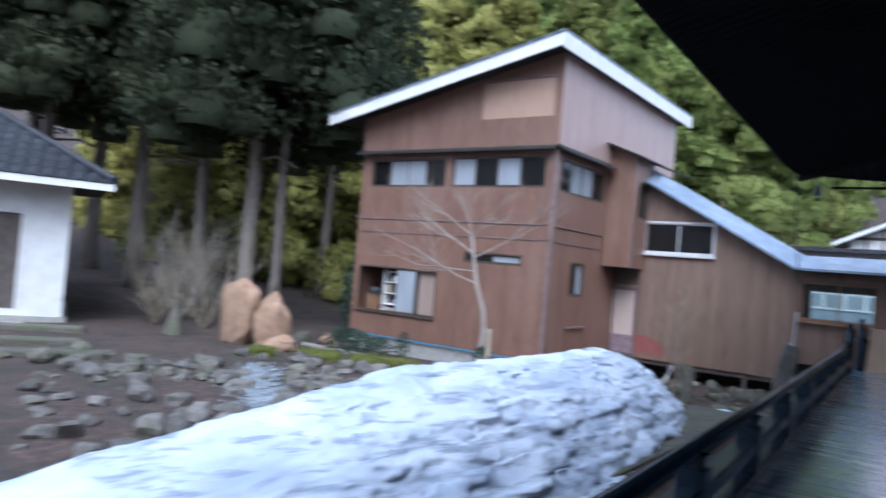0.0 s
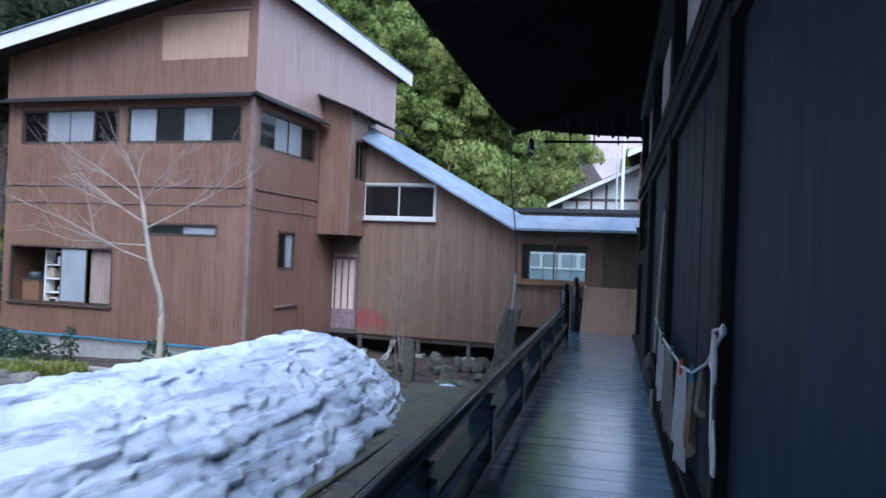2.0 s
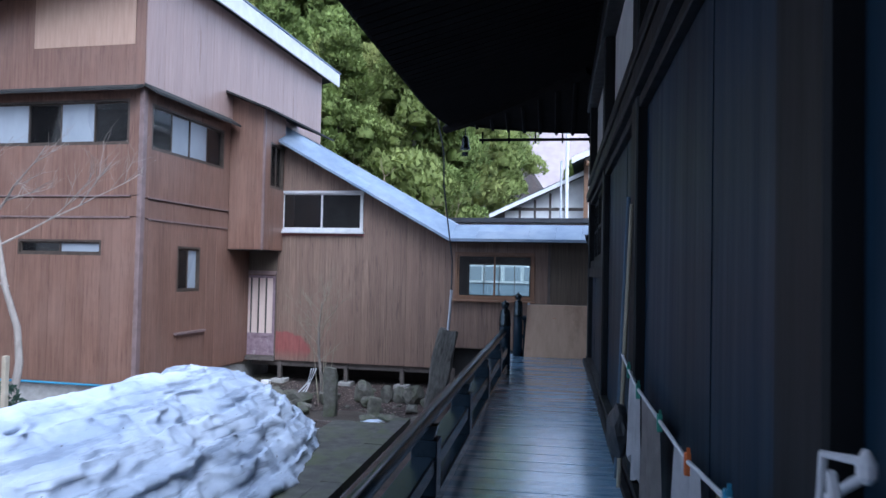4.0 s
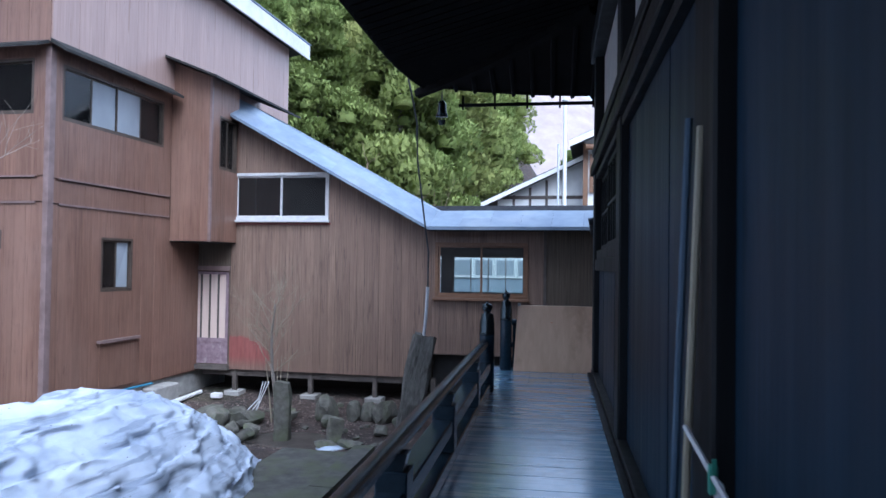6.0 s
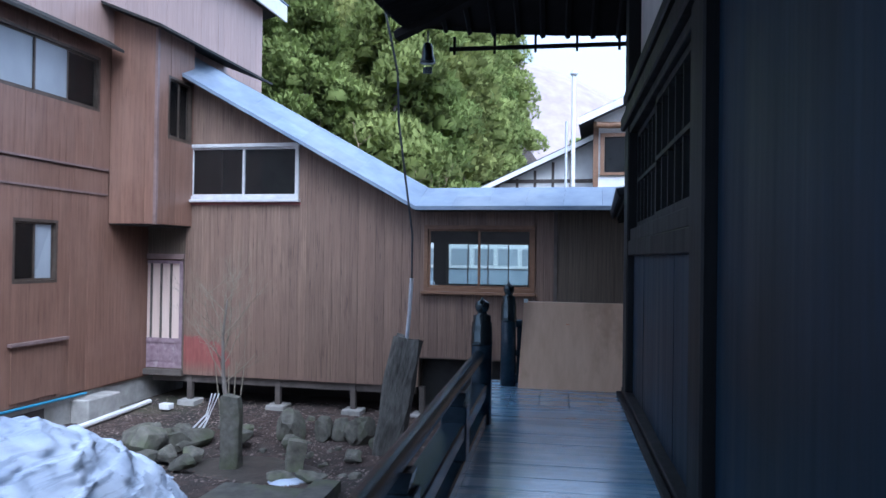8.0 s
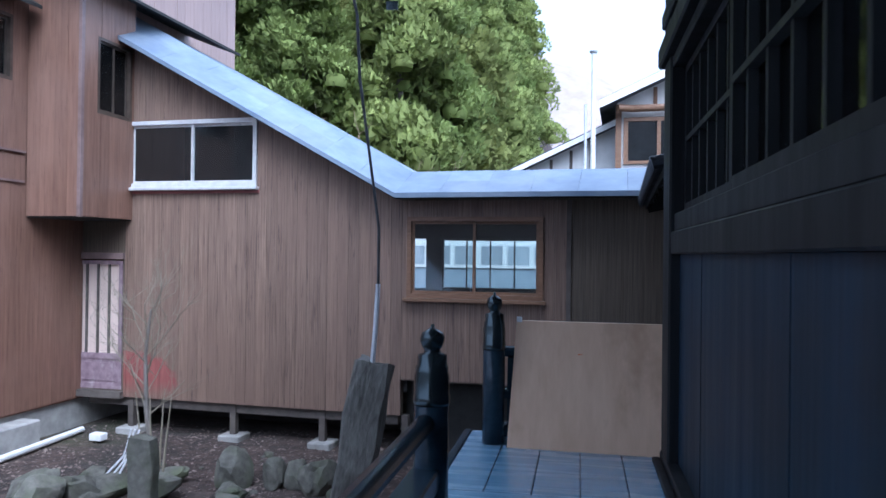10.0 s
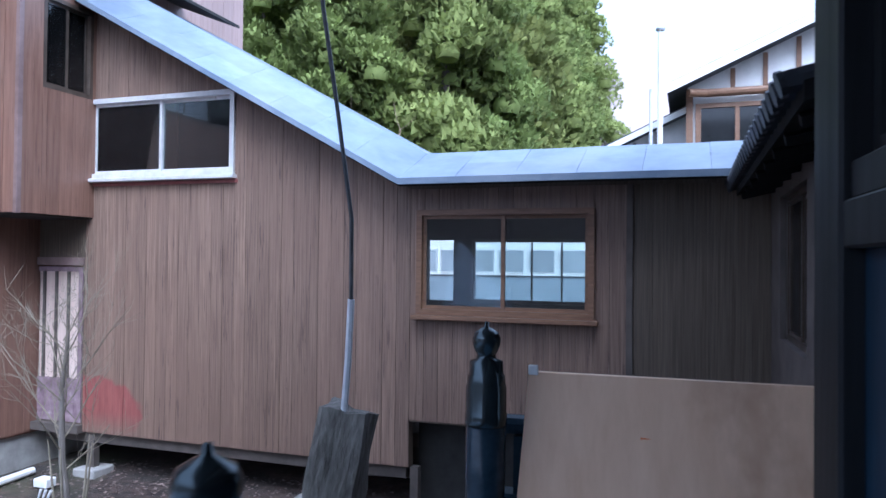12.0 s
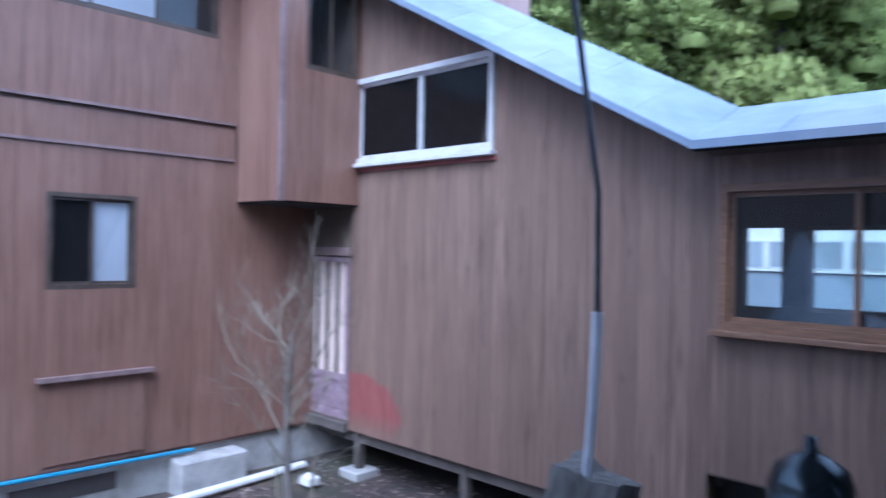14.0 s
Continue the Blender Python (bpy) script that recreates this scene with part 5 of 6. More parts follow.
# ---- garden stones ----
def stone_pillar(label, x, y, w, d, h, lean_x, lean_y, turn, seed, mat=STONE, wear=0.035):
    bm = bmesh.new()
    add_box(bm, -w / 2, w / 2, -d / 2, d / 2, 0, h)
    bmesh.ops.subdivide_edges(bm, edges=bm.edges[:], cuts=5, use_grid_fill=True)
    for v in bm.verts:
        n = Vector((noise.noise(v.co * 4 + Vector((seed, 0, 0))), noise.noise(v.co * 4 + Vector((0, seed, 0))), noise.noise(v.co * 4 + Vector((0, 0, seed)))))
        v.co += n * wear
        edge = (abs(v.co.x) > w * 0.42) + (abs(v.co.y) > d * 0.42) + (v.co.z > h * 0.93)
        if edge > 1:
            v.co.x *= 0.93
            v.co.y *= 0.93
    ob = part("stone_pillar", bm, mat)
    ob.matrix_world = pose(x, y, G - 0.1, lean_x, lean_y, turn)
    return tagged(ob, label, "stone")


stone_pillar("tall leaning weathered pillar holding a cable conduit", -2.2, 19.75, 0.4, 0.32, 1.72, 2, 9.5, 6, 3.0, WEATHERED, 0.075)
stone_pillar("squared upright garden stone pillar", -4.08, 18.9, 0.24, 0.2, 0.95, 0, 0, 10, 5.0)
stone_pillar("short pointed upright garden stone", -3.22, 19.0, 0.23, 0.18, 0.4, 3, 4, 25, 7.0)
GR = [(-5.2, 18.75, 0.4, 0.5, 0.5), (-5.0, 18.35, 0.35, 0.4, 0.3), (-4.95, 19.5, 0.75, 0.45, 0.28), (-3.85, 20.3, 0.62, 0.4, 0.5), (-3.3, 20.25, 0.26, 0.3, 0.42), (-3.05, 20.35, 0.28, 0.3, 0.45), (-2.7, 20.2, 0.5, 0.35, 0.48),
      (-2.35, 19.9, 0.4, 0.3, 0.25), (-4.6, 18.9, 0.3, 0.3, 0.2), (-2.75, 18.35, 0.42, 0.25, 0.18), (-3.1, 18.3, 0.36, 0.25, 0.16), (-4.6, 20.1, 0.45, 0.35, 0.25), (-5.5, 19.3, 0.35, 0.3, 0.2), (-2.55, 19.3, 0.3, 0.25, 0.2), (-5.35, 18.2, 0.3, 0.3, 0.25)]
for i, (x, y, sx, sy, sz) in enumerate([(a, b, c * 1.05, d * 1.05, e * 0.95) for a, b, c, d, e in GR] + [(-5.45, 18.95, 0.5, 0.4, 0.45), (-5.1, 19.15, 0.45, 0.4, 0.4), (-4.85, 18.65, 0.35, 0.3, 0.25), (-5.3, 19.7, 0.55, 0.35, 0.3), (-4.4, 19.65, 0.5, 0.35, 0.3), (-3.6, 19.75, 0.35, 0.3, 0.22), (-4.5, 18.45, 0.3, 0.25, 0.2)]):
    ob = rock("garden_stone", "rough grey garden stone around the puddle", x, y, G - 0.02, sx, sy, sz, i + 1.0, turn=i * 37)
    tagged(ob, group="stones around the puddle")
for i in range(34):
    x, y = random.uniform(-5.6, -2.2), random.uniform(18.2, 21.6)
    if math.hypot((x + 3.75) / 1.0, (y - 18.85) / 0.6) < 1:
        continue
    d = random.uniform(0.07, 0.22)
    tagged(rock("garden_stone", "small grey stone lying on the brown soil", x, y, ground_height(x, y) - 0.02, d, d * 0.8, d * 0.6, 150.0 + i, turn=i * 47, detail=2), group="small stones on the soil")
for i, (x, y, sx, sy, sz, lab) in enumerate(((-15.9, 14.4, 1.35, 0.8, 2.1, "tall tan standing boulder in the garden"), (-15.0, 14.9, 1.0, 0.7, 1.8, "second tan standing boulder in the garden"), (-14.2, 14.6, 0.9, 0.6, 0.55, "low tan boulder before the standing stones"))):
    rock("boulder", lab, x, y, G - 0.1, sx, sy, sz, 20.0 + i, TAN_STONE, 0.2, i * 40, 0, 4)
for i in range(60):
    a = random.random()
    x, y = -16 + 8.5 * a + random.uniform(-0.6, 0.6), 8.2 + 5.2 * a + random.uniform(-1.2, 1.2)
    s = random.uniform(0.25, 0.7)
    ob = rock("garden_stone", "rough mossy stone on the garden bank", x, y, ground_height(x, y) - 0.05, s, s * 0.8, s * random.uniform(0.35, 0.6), 40.0 + i, turn=i * 53, detail=2)
    tagged(ob, group="stones on the garden bank")
for i in range(7):
    x, y = -17.5 + i * 0.7, 16.6 + 0.3 * math.sin(i * 2)
    rock("garden_stone", "pale block of stone beside the garden path", x, y, ground_height(x, y) - 0.05, 0.6, 0.45, 0.45, 120.0 + i, TAN_STONE if i % 3 else STONE, turn=i * 31, detail=2)
WETROCK = surface("dark_mossy_stone", (0.07, 0.066, 0.06), (0.2, 0.185, 0.165), 7, (1, 1, 1), 0.7, stain=(0.08, 0.09, 0.045), stain_at=(0.5, 0.7), stain_scale=2.0, spread=(0.6, 1.3), relief=0.8, depth=0.03)
for i in range(150):
    x, y = random.uniform(-13.5, -7.3), random.uniform(4.5, 14.6)
    d = random.uniform(0.18, 0.62)
    tagged(rock("garden_stone", "dark mossy stone lying on the damp garden soil", x, y, ground_height(x, y) - 0.04, d, d * 0.75, d * random.uniform(0.4, 0.65), 300.0 + i, WETROCK, 0.28, i * 61, 0, 2), group="dark stones by the snow")
litter = bmesh.new()
for i in range(4200):
    x, y = random.uniform(-7.3, -1.6), random.uniform(17.9, 22.6)
    s = random.uniform(0.012, 0.035)
    z = ground_height(x, y) + 0.012 if not (-3.62 < x < -2.42 and y < 17.92) else G + 0.066
    a = random.uniform(0, 6.28)
    p = Vector((x, y, z))
    d1, d2 = Vector((math.cos(a), math.sin(a), 0.3 * math.sin(i))) * s, Vector((-math.sin(a), math.cos(a), 0.3)) * s * 0.6
    litter.faces.new([litter.verts.new(p + q) for q in (d1, d2, -d1, -d2)])
PEBBLE = surface("pebble_litter", (0.1, 0.07, 0.055), (0.27, 0.215, 0.185), 3, spread=(0.5, 1.4), island=True, relief=0.0)
tagged(part("leaf_litter", litter, PEBBLE), "pale chips and dry leaves scattered on the soil", "litter", kind="stuff")
pipe = thing("drain_pipe", "white plastic pipe lying along the foundation", "pipe")
part("pipe_run", tube([(-7.0, 18.6, G + 0.06), (-7.05, 20.0, G + 0.06), (-7.2, 21.7, G + 0.06)], 0.045, 8), FASCIA, pipe)
part("end_cap", box(-6.75, -6.55, 21.3, 21.45, G + 0.02, G + 0.12, 0.01), FASCIA, pipe)
# conduit and cable on the leaning pillar
cable = thing("cable_conduit", "galvanised conduit with a black cable rising to the eaves", "cable")
part("conduit", tube([(-1.91, 19.62, 0.16), (-1.87, 19.6, 0.55), (-1.84, 19.58, 1.02)], 0.026, 8), STEEL, cable)
part("wire", tube([(-1.84, 19.58, 1.0), (-1.83, 19.55, 1.6), (-1.93, 19.5, 2.4), (-2.0, 19.4, 3.1), (-1.98, 19.25, 3.7), (-2.03, 19.15, 4.05), (-2.1, 19.0, 4.5)], 0.016, 6), RUBBER, cable)

# ---- trees and shrubs ----
def puff_crown(seed, height, radius, puffs, tufts, tuft, low=0.12, shape=0.75):
    """A conifer's crown: many rounded clumps of short sprays round the stem, each over a shaded heart."""
    rnd = np.random.RandomState(seed)
    verts, normals, faces, total = [], [], [], 0
    ball = np.array([(math.cos(la) * math.cos(lo * 0.8976), math.cos(la) * math.sin(lo * 0.8976), math.sin(la)) for la in (-0.5, 0.2, 0.8) for lo in range(7)] + [(0, 0, 1.0)])
    for k in range(puffs):
        f = low + (1 - low) * ((k + rnd.rand()) / puffs)
        reach = radius * (1 - f) ** shape + 0.25
        a = rnd.rand() * 6.283
        rr = reach * (0.45 + 0.55 * rnd.rand() ** 0.5)
        c = np.array((math.cos(a) * rr, math.sin(a) * rr, f * height))
        size = (0.36 + 0.22 * rnd.rand()) * radius * (0.55 + 0.45 * (1 - f))
        d = rnd.randn(tufts, 3)
        d /= np.linalg.norm(d, axis=1)[:, None]
        d[:, 2] = np.where(d[:, 2] < -0.35, -d[:, 2], d[:, 2])
        p = c + d * size * (1.06 - 0.4 * rnd.rand(tufts, 1) ** 2) * np.array((1, 1, 0.85))
        t1 = np.cross(d, rnd.randn(tufts, 3))
        t1 /= np.linalg.norm(t1, axis=1)[:, None] + 1e-6
        s = tuft * (0.6 + 0.8 * rnd.rand(tufts, 1))
        tip = p + (d * 0.7 + t1[:, [1, 2, 0]] * 0.5 + np.array((0, 0, 0.3))) * s
        soft = d * 0.8 + rnd.randn(tufts, 3) * 0.2 + np.array((0, 0, 0.15))
        soft /= np.linalg.norm(soft, axis=1)[:, None]
        verts.append(np.stack((p + t1 * s * 0.55, p - t1 * s * 0.55, tip), 1).reshape(-1, 3))
        normals.append(np.repeat(soft, 3, 0))
        faces += [(total + 3 * i, total + 3 * i + 1, total + 3 * i + 2) for i in range(tufts)]
        total += 3 * tufts
        verts.append(c + ball * size * np.array((0.46, 0.46, 0.4)))
        normals.append(ball)
        for lo in range(7):
            a, b = total + lo, total + (lo + 1) % 7
            faces += [(a, b, b + 7, a + 7), (a + 7, b + 7, b + 14, a + 14), (a + 14, b + 14, total + 21)]
        total += 22
    me = bpy.data.meshes.new("crown")
    me.from_pydata(np.concatenate(verts).tolist(), [], faces)
    me.shade_smooth()
    me.normals_split_custom_set_from_vertices(np.concatenate(normals).tolist())
    return me


def conifer(label, crown, mat, height, trunk_r, trunk_low=0.0):
    t = thing("cedar_tree", label, "tree")
    part("trunk", tube([(0, 0, -0.5), (0.05, 0.03, height * 0.3), (0, 0, height * 0.65), (0.02, 0, height * 0.95)], [trunk_r * 1.25, trunk_r, trunk_r * 0.6, trunk_r * 0.12], 9), BARK, t)
    part("crown", crown, mat, t)
    return t


FOREST = "cedars on the hillside"
protos = []
for s in range(4):
    protos.append(tagged(conifer("green cedar tree with puffy dense foliage on the hillside", puff_crown(10 + s, 13, 2.6, 62, 400, 0.19), CEDAR, 13, 0.2), group=FOREST))
golds = []
for s in range(2):
    golds.append(tagged(conifer("yellowish cedar tree with dense foliage at the garden's edge", puff_crown(30 + s, 14, 2.2, 70, 300, 0.2, 0.02), GOLD_CEDAR, 14, 0.2), group="yellowish cedars"))
rnd = random.Random(5)
spots = []
for row in range(6):
    yy = 43 + row * 6.5
    for k in range(13):
        xx = -46 + k * 3.5 + (row % 2) * 1.7 + rnd.uniform(-0.9, 0.9)
        if xx > -5.7 + (0 if row else -1.2):
            continue
        spots.append((xx, yy + rnd.uniform(-1.8, 1.8), rnd.uniform(0.8, 1.2), rnd.choice(protos)))
for k in range(16):
    az, dist = radians(31 + k * 1.75), rnd.uniform(43, 52)
    spots.append((1 - dist * math.sin(az), 2 + dist * math.cos(az), rnd.uniform(1.15, 1.5), rnd.choice(golds)))
for k in range(12):
    spots.append((-34 + k * 2.3, 50 + rnd.uniform(-3, 6), rnd.uniform(1.3, 1.6), rnd.choice(protos)))
for k in range(26):
    spots.append((-62 + k * 1.75 + rnd.uniform(-0.6, 0.6), 31 + rnd.uniform(-2, 4) + 0.12 * k, rnd.uniform(0.75, 1.15), rnd.choice(golds)) if k < 15 else (-40 + (k - 15) * 3.2, 38 + rnd.uniform(-1, 2), rnd.uniform(0.9, 1.2), rnd.choice(protos)))
for xx, yy in ((-38.2, 50), (-36, 52), (-40.5, 53)):
    spots.append((xx, yy, rnd.uniform(1.75, 1.95), rnd.choice(protos)))
for k in range(9):
    spots.append((-31 + k * 2.1 + rnd.uniform(-0.6, 0.6), 57 + rnd.uniform(-2, 3), rnd.uniform(1.5, 1.8), rnd.choice(protos)))
for k in range(9):
    spots.append((-2.2 + k * 1.1 + rnd.uniform(-0.4, 0.4), 92 + rnd.uniform(-6, 10), rnd.uniform(0.55, 0.8), rnd.choice(protos)))
used = set()
for xx, yy, sc, pr in spots:
    m = pose(xx, yy, ground_height(xx, yy) - 0.2, rnd.uniform(-3, 3), rnd.uniform(-3, 3), rnd.uniform(0, 360)) @ Matrix.Diagonal((sc * rnd.uniform(0.9, 1.15), sc * rnd.uniform(0.9, 1.15), sc, 1))
    if pr.name in used:
        ob = copy_thing(pr, Matrix())
        ob.matrix_world = m
    else:
        used.add(pr.name)
        pr.matrix_world = m

# near cedars with bare grey stems beside the house
for i, (x, y, h, rr, tr) in enumerate(((-20.9, 18.4, 19, 3.8, 0.3), (-19.5, 18.7, 18, 4.6, 0.2), (-25.5, 19.5, 19, 3.8, 0.28), (-30.4, 19.5, 20, 4.0, 0.36), (-35.5, 20.0, 20, 4.0, 0.36), (-41, 19, 20, 4.2, 0.36), (-31.2, 15.4, 20, 4.6, 0.3), (-35.5, 14.2, 20, 4.6, 0.3))):
    t = thing("cedar_tree", "tall cedar with a bare grey trunk and dark drooping crown", "tree", pose(x, y, ground_height(x, y), 0, 0, i * 70), "tall dark cedars")
    part("trunk", tube([(0, 0, -0.4), (0.06, 0, 2), (0.0, 0.08, 6), (0.1, 0, 12), (0, 0, h)], [tr * 1.35, tr, tr * 0.85, tr * 0.6, 0.05], 12), PALE_BARK if i == 0 else BARK, t, smooth=True)
    for k in range(7):
        a, z = k * 2.4 + i, 6.2 + k * 1.1
        part("limb", tube([(0, 0, z), (math.cos(a) * 1.3, math.sin(a) * 1.3, z + 0.1), (math.cos(a) * 2.5, math.sin(a) * 2.5, z - 0.35)], [0.08, 0.05, 0.02], 5), BARK, t)
    part("crown", puff_crown(60 + i, h, rr * 1.1, 95, 420, 0.22, 0.36 if i < 2 or i > 5 else 0.42, 0.45), DARK_CEDAR, t)


def branching(bm, p, d, length, rad, depth, rnd_, spread=0.55, up=0.15):
    """Bare branches that fork and thin out."""
    n = 3
    pts, q, e = [p], Vector(p), Vector(d).normalized()
    for k in range(n):
        e = (e + Vector((rnd_.uniform(-1, 1), rnd_.uniform(-1, 1), rnd_.uniform(-0.6, 1) + up)) * 0.2).normalized()
        q = q + e * length / n
        pts.append(q.copy())
    tube(pts, [rad * (1 - 0.4 * k / n) for k in range(n + 1)], 5 if depth > 1 else 3, bm)
    if depth:
        for k in range(3 if depth > 2 else 4):
            b = pts[rnd_.randint(1, n)]
            d2 = (e + Vector((rnd_.uniform(-1, 1), rnd_.uniform(-1, 1), rnd_.uniform(-0.5, 1))) * spread * 1.6).normalized()
            branching(bm, b, d2, length * rnd_.uniform(0.55, 0.78), rad * 0.5, depth - 1, rnd_, spread, up)


# the bare pale tree before the house's front
tree = thing("bare_tree", "bare pale-barked tree with wide winter branches", "tree", pose(-7.75, 14.95, G) @ Matrix.Diagonal((1.2, 0.9, 1.05, 1)))
rt = random.Random(11)
part("trunk", tube([(0, 0, -0.2), (0.0, 0, 0.5), (0.1, 0, 1.2), (0.05, 0, 1.7), (-0.16, 0, 2.3), (-0.3, 0, 3.0), (-0.36, 0, 3.4)], [0.075, 0.06, 0.052, 0.047, 0.043, 0.038, 0.03], 10), PALE_BARK, tree, smooth=True)
for b, d, ln in (((-0.3, 0, 3.0), (-1, -0.1, 0.45), 1.6), ((-0.36, 0, 3.4), (-0.8, 0, 0.6), 1.1), ((-0.2, 0, 2.6), (-1, 0.1, 0.12), 1.4), ((-0.36, 0, 3.35), (0.6, -0.2, 0.5), 0.9), ((-0.28, 0, 2.9), (0.9, 0.1, 0.3), 1.2), ((-0.36, 0, 3.4), (-0.2, -0.3, 0.9), 0.9), ((-0.1, 0, 2.3), (-0.9, -0.3, 0.25), 1.7)):
    bm = bmesh.new()
    branching(bm, Vector(b), Vector(d), ln, 0.019, 3, rt, 0.5, -0.05)
    part("limb", bm, PALE_BARK, tree)
# the small bare shrub by the wing's door
bush = thing("bare_shrub", "small leafless shrub with thin upright twigs", "shrub", pose(-4.57, 19.75, G) @ Matrix.Diagonal((1.1, 1.1, 1.18, 1)))
part("stump", tube([(0, 0, -0.1), (-0.03, 0, 0.35), (-0.1, 0, 0.8), (-0.12, 0, 1.3), (-0.06, 0, 1.75)], [0.045, 0.034, 0.027, 0.02, 0.01], 8), BARK, bush)
for k in range(14):
    bm = bmesh.new()
    a, z = k * 2.4, 0.7 + 0.075 * k
    branching(bm, Vector((-0.04 - 0.07 * min(1, z / 0.8), 0, z)), Vector((math.cos(a), math.sin(a), 0.75 + 0.04 * k)), 0.58 - 0.012 * k, 0.007, 3 if k % 2 else 2, rt, 0.75, 0.2)
    part("stem", bm, TWIG, bush)
for k in range(4):
    part("shoot", tube([(0.08 * math.cos(k * 1.7), 0.08 * math.sin(k * 1.7), -0.05), (0.13 * math.cos(k * 1.7), 0.13 * math.sin(k * 1.7), 0.4), (0.2 * math.cos(k * 1.7), 0.2 * math.sin(k * 1.7), 0.95)], [0.016, 0.012, 0.005], 5), TWIG, bush)
for k in range(3):
    part("white_hose", tube([(-0.1 - 0.05 * k, -0.1, 0.6), (-0.25, -0.15, 0.25 + 0.05 * k), (-0.35 - 0.1 * k, -0.2, 0.05)], 0.012, 5), CLOTH_W, bush)
# the grey thicket and the reddish bare tree on the hillside
for i, (x, y, s, mm, lab) in enumerate(((-19.2, 15.6, 2.4, TWIG, "grey leafless thicket under the cedars"), (-21.3, 16.0, 2.6, CLOTH_G, "grey leafless thicket under the cedars"), (-23.2, 16.4, 2.6, TWIG, "grey leafless thicket under the cedars"), (-22.3, 17.2, 2.4, TWIG, "grey leafless thicket under the cedars"), (-17.6, 24.5, 2.4, CLOTH_G, "pale leafless bush behind the house"), (-20.5, 14.6, 1.6, TWIG, "grey leafless thicket under the cedars"),
                                        (-9.3, 37.4, 3.7, PINK_TWIG, "reddish bare tree on the hillside"), (-7.5, 37.8, 3.2, PINK_TWIG, "reddish bare tree on the hillside"), (0.2, 85, 5.0, PINK_TWIG, "pale bare tree far up the valley"))):
    t = thing("leafless_bush", lab, "shrub", pose(x, y, ground_height(x, y)))
    for k in range(8 if i < 6 else 6):
        bm = bmesh.new()
        a = k * 0.9 + i
        branching(bm, Vector((0, 0, -0.1)), Vector((math.cos(a) * 0.6, math.sin(a) * 0.6, 1)), s * 0.8, 0.03 if i < 6 else 0.07, 2 if i < 6 else 3, rt, 0.5, 0.3)
        part("stem", bm, mm, t)


def leafy(name, label, x, y, w, h, n, leaf, mat, seed):
    rnd_ = np.random.RandomState(seed)
    verts, faces = [], []
    for i in range(n):
        a, f = rnd_.rand() * 6.283, rnd_.rand()
        r_ = w / 2 * math.sqrt(rnd_.rand()) * math.sin(math.pi * (0.15 + 0.8 * f)) ** 0.5
        p = np.array((math.cos(a) * r_, math.sin(a) * r_, h * f))
        d = rnd_.randn(3)
        d /= np.linalg.norm(d)
        t1 = np.cross(d, rnd_.randn(3))
        t1 /= np.linalg.norm(t1)
        s = leaf * (0.6 + 0.8 * rnd_.rand())
        k = len(verts)
        verts += [tuple(p - d * s), tuple(p + t1 * s * 0.4), tuple(p + d * s), tuple(p - t1 * s * 0.4)]
        faces.append((k, k + 1, k + 2, k + 3))
    me = bpy.data.meshes.new(name)
    me.from_pydata(verts, [], faces)
    t = thing(name, label, "shrub", pose(x, y, ground_height(x, y)))
    part("leaves", me, mat, t)
    part("stem", tube([(0, 0, -0.1), (0.03, 0, h * 0.6)], [0.03, 0.012], 5), TWIG, t)
    return t


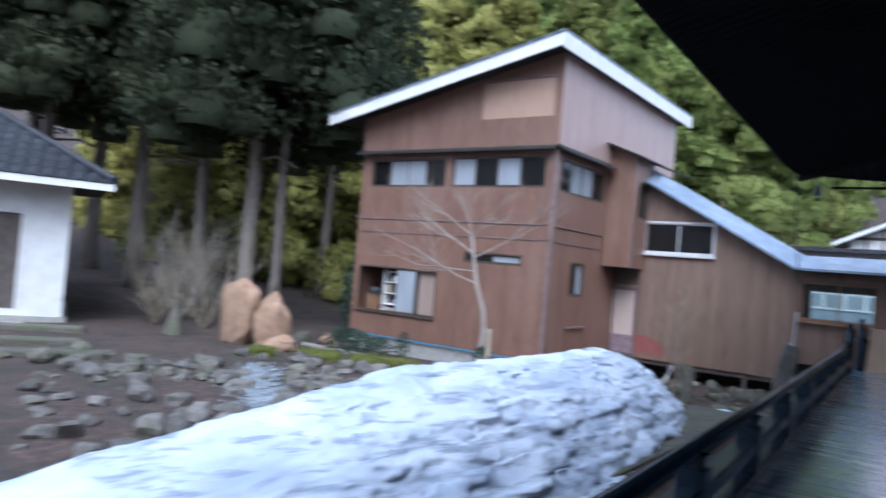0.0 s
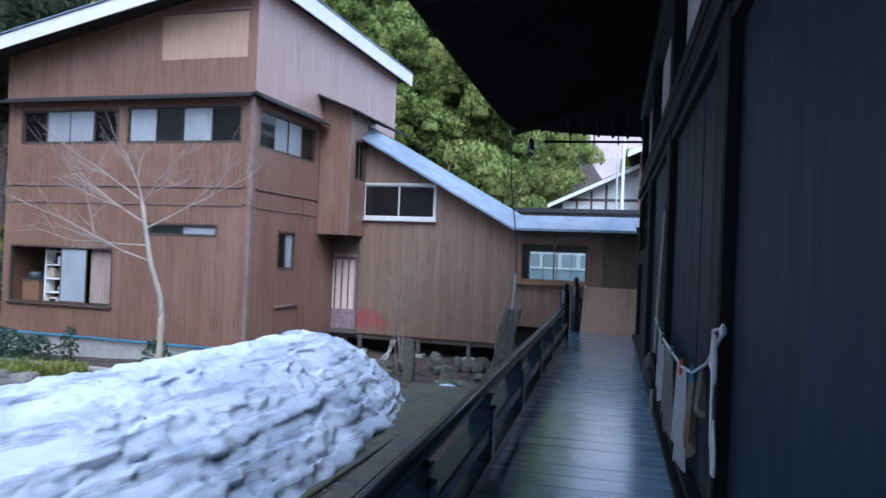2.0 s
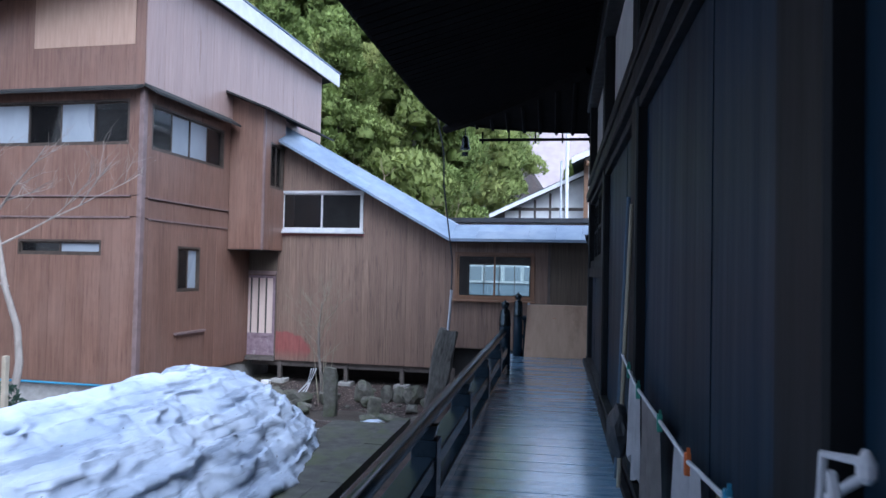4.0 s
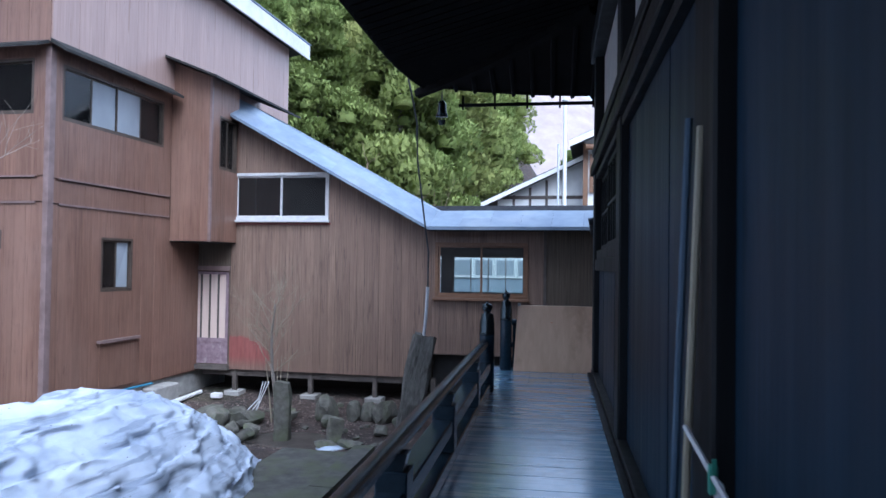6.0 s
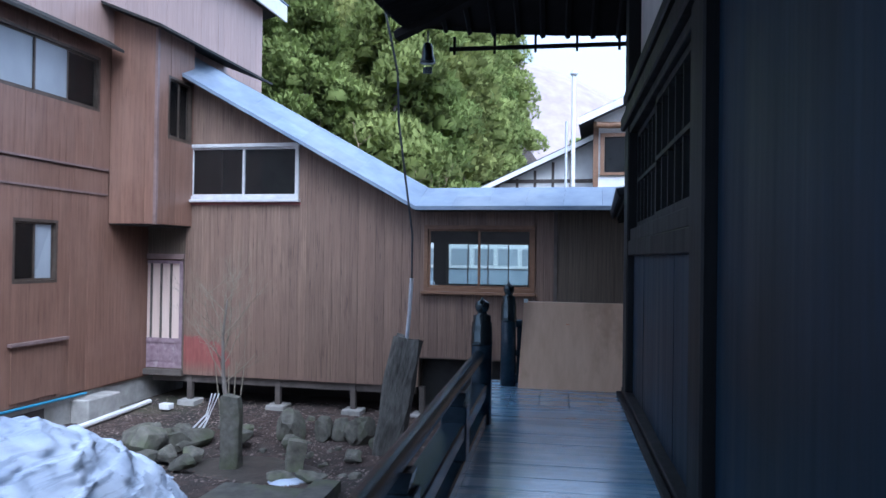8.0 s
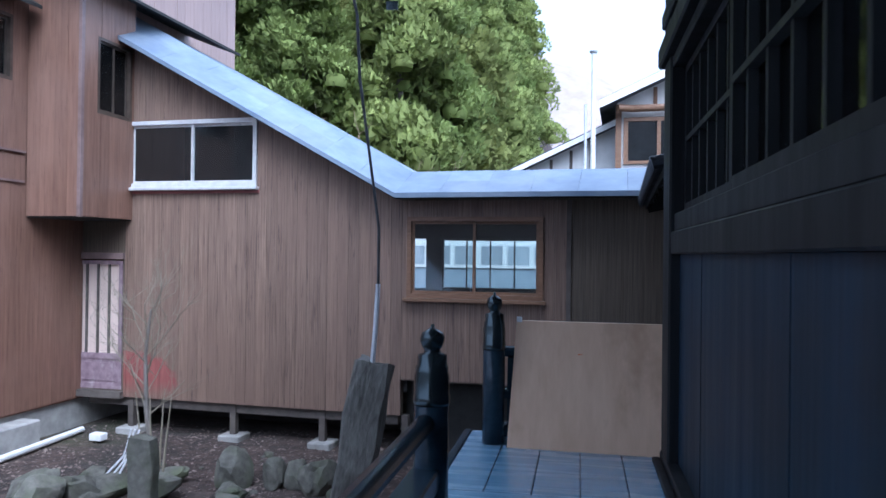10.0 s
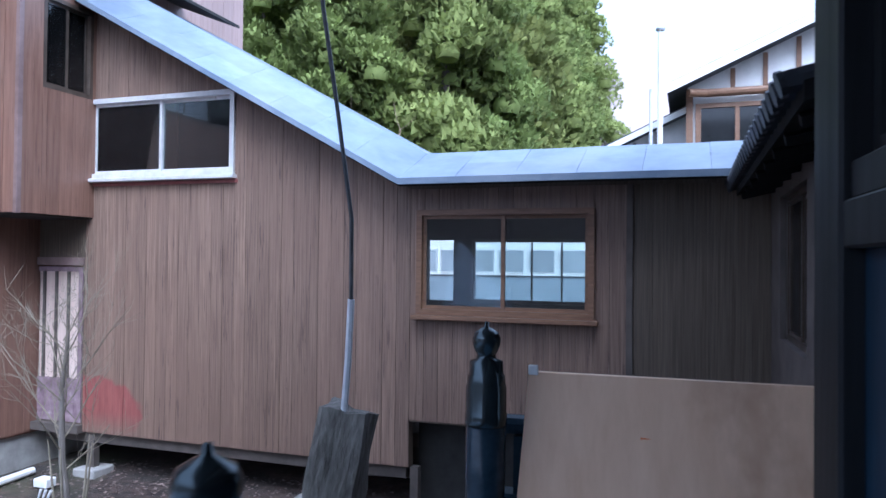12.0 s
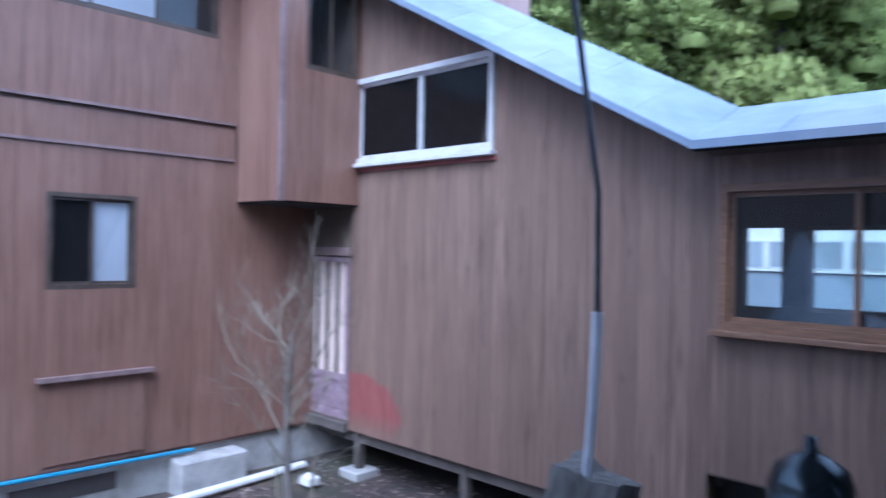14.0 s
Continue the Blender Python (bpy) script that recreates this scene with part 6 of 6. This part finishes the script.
leafy("low_shrub", "low dark green shrub before the house", -13.2, 16.3, 1.5, 0.75, 700, 0.07, SHRUB, 1)
leafy("low_shrub", "low dark green shrub before the house", -12.2, 16.5, 1.0, 0.6, 450, 0.07, SHRUB, 2)
leafy("low_shrub", "small upright green shrub by the wall", -11.6, 16.9, 0.4, 0.8, 200, 0.06, SHRUB, 3)
leafy("low_shrub", "small green shrub beside a stake", -7.0, 14.0, 0.6, 1.1, 420, 0.06, SHRUB, 4)
leafy("evergreen_bush", "dark glossy evergreen bush by the house corner", -15.6, 19.5, 1.7, 3.0, 1500, 0.12, SHRUB, 5)
for i, (x, y, w) in enumerate(((-12.6, 14.6, 1.5), (-11.4, 15.4, 1.5), (-10.4, 15.6, 1.0), (-13.5, 13.4, 0.9))):
    bm = bmesh.new()
    rg = random.Random(i)
    for k in range(320):
        a, rr = rg.uniform(0, 6.28), w / 2 * math.sqrt(rg.random())
        p = Vector((math.cos(a) * rr, math.sin(a) * rr * 0.6, 0))
        b = rg.uniform(0, 6.28)
        d = Vector((math.cos(b), math.sin(b), 0)) * rg.uniform(0.1, 0.25)
        s = Vector((-math.sin(b), math.cos(b), 0)) * 0.012
        h = rg.uniform(0.12, 0.28)
        v = [bm.verts.new(q) for q in (p - s, p + s, p + d * 0.5 + Vector((0, 0, h)) + s, p + d * 0.5 + Vector((0, 0, h)) - s, p + d + Vector((0, 0, h * 0.7)))]
        bm.faces.new(v[:4])
        bm.faces.new((v[3], v[2], v[4]))
    ob = part("grass_clump", bm, GRASS)
    ob.matrix_world = pose(x, y, ground_height(x, y))
    tagged(ob, "clump of arching yellow-green grass", "grass", kind="stuff")
stake = thing("garden_stake", "pale wooden stake standing in the bed", "stake", pose(-6.65, 13.65, G))
part("shaft", box(-0.035, 0.035, -0.035, 0.035, -0.1, 1.55, 0.006), CLOTH_B, stake)
part("path_edging", box(-15, -8.2, 16.15, 16.25, G - 0.1, G + 0.09, 0.01), CONCRETE)
tagged(bpy.data.objects["path_edging"], "pale concrete edging of the house bed", "edging", kind="structure")
hose = thing("pointed_stone", "pointed grey garden stone under the cedars", "stone", pose(-18.2, 13.8, G, 0, 6, 0) @ Matrix.Diagonal((0.8, 0.6, 0.85, 1)))
part("stone_body", lathe([(0.45, 0), (0.4, 0.2), (0.22, 0.75), (0.05, 1.3), (0.02, 1.35)], 9), STONE, hose)
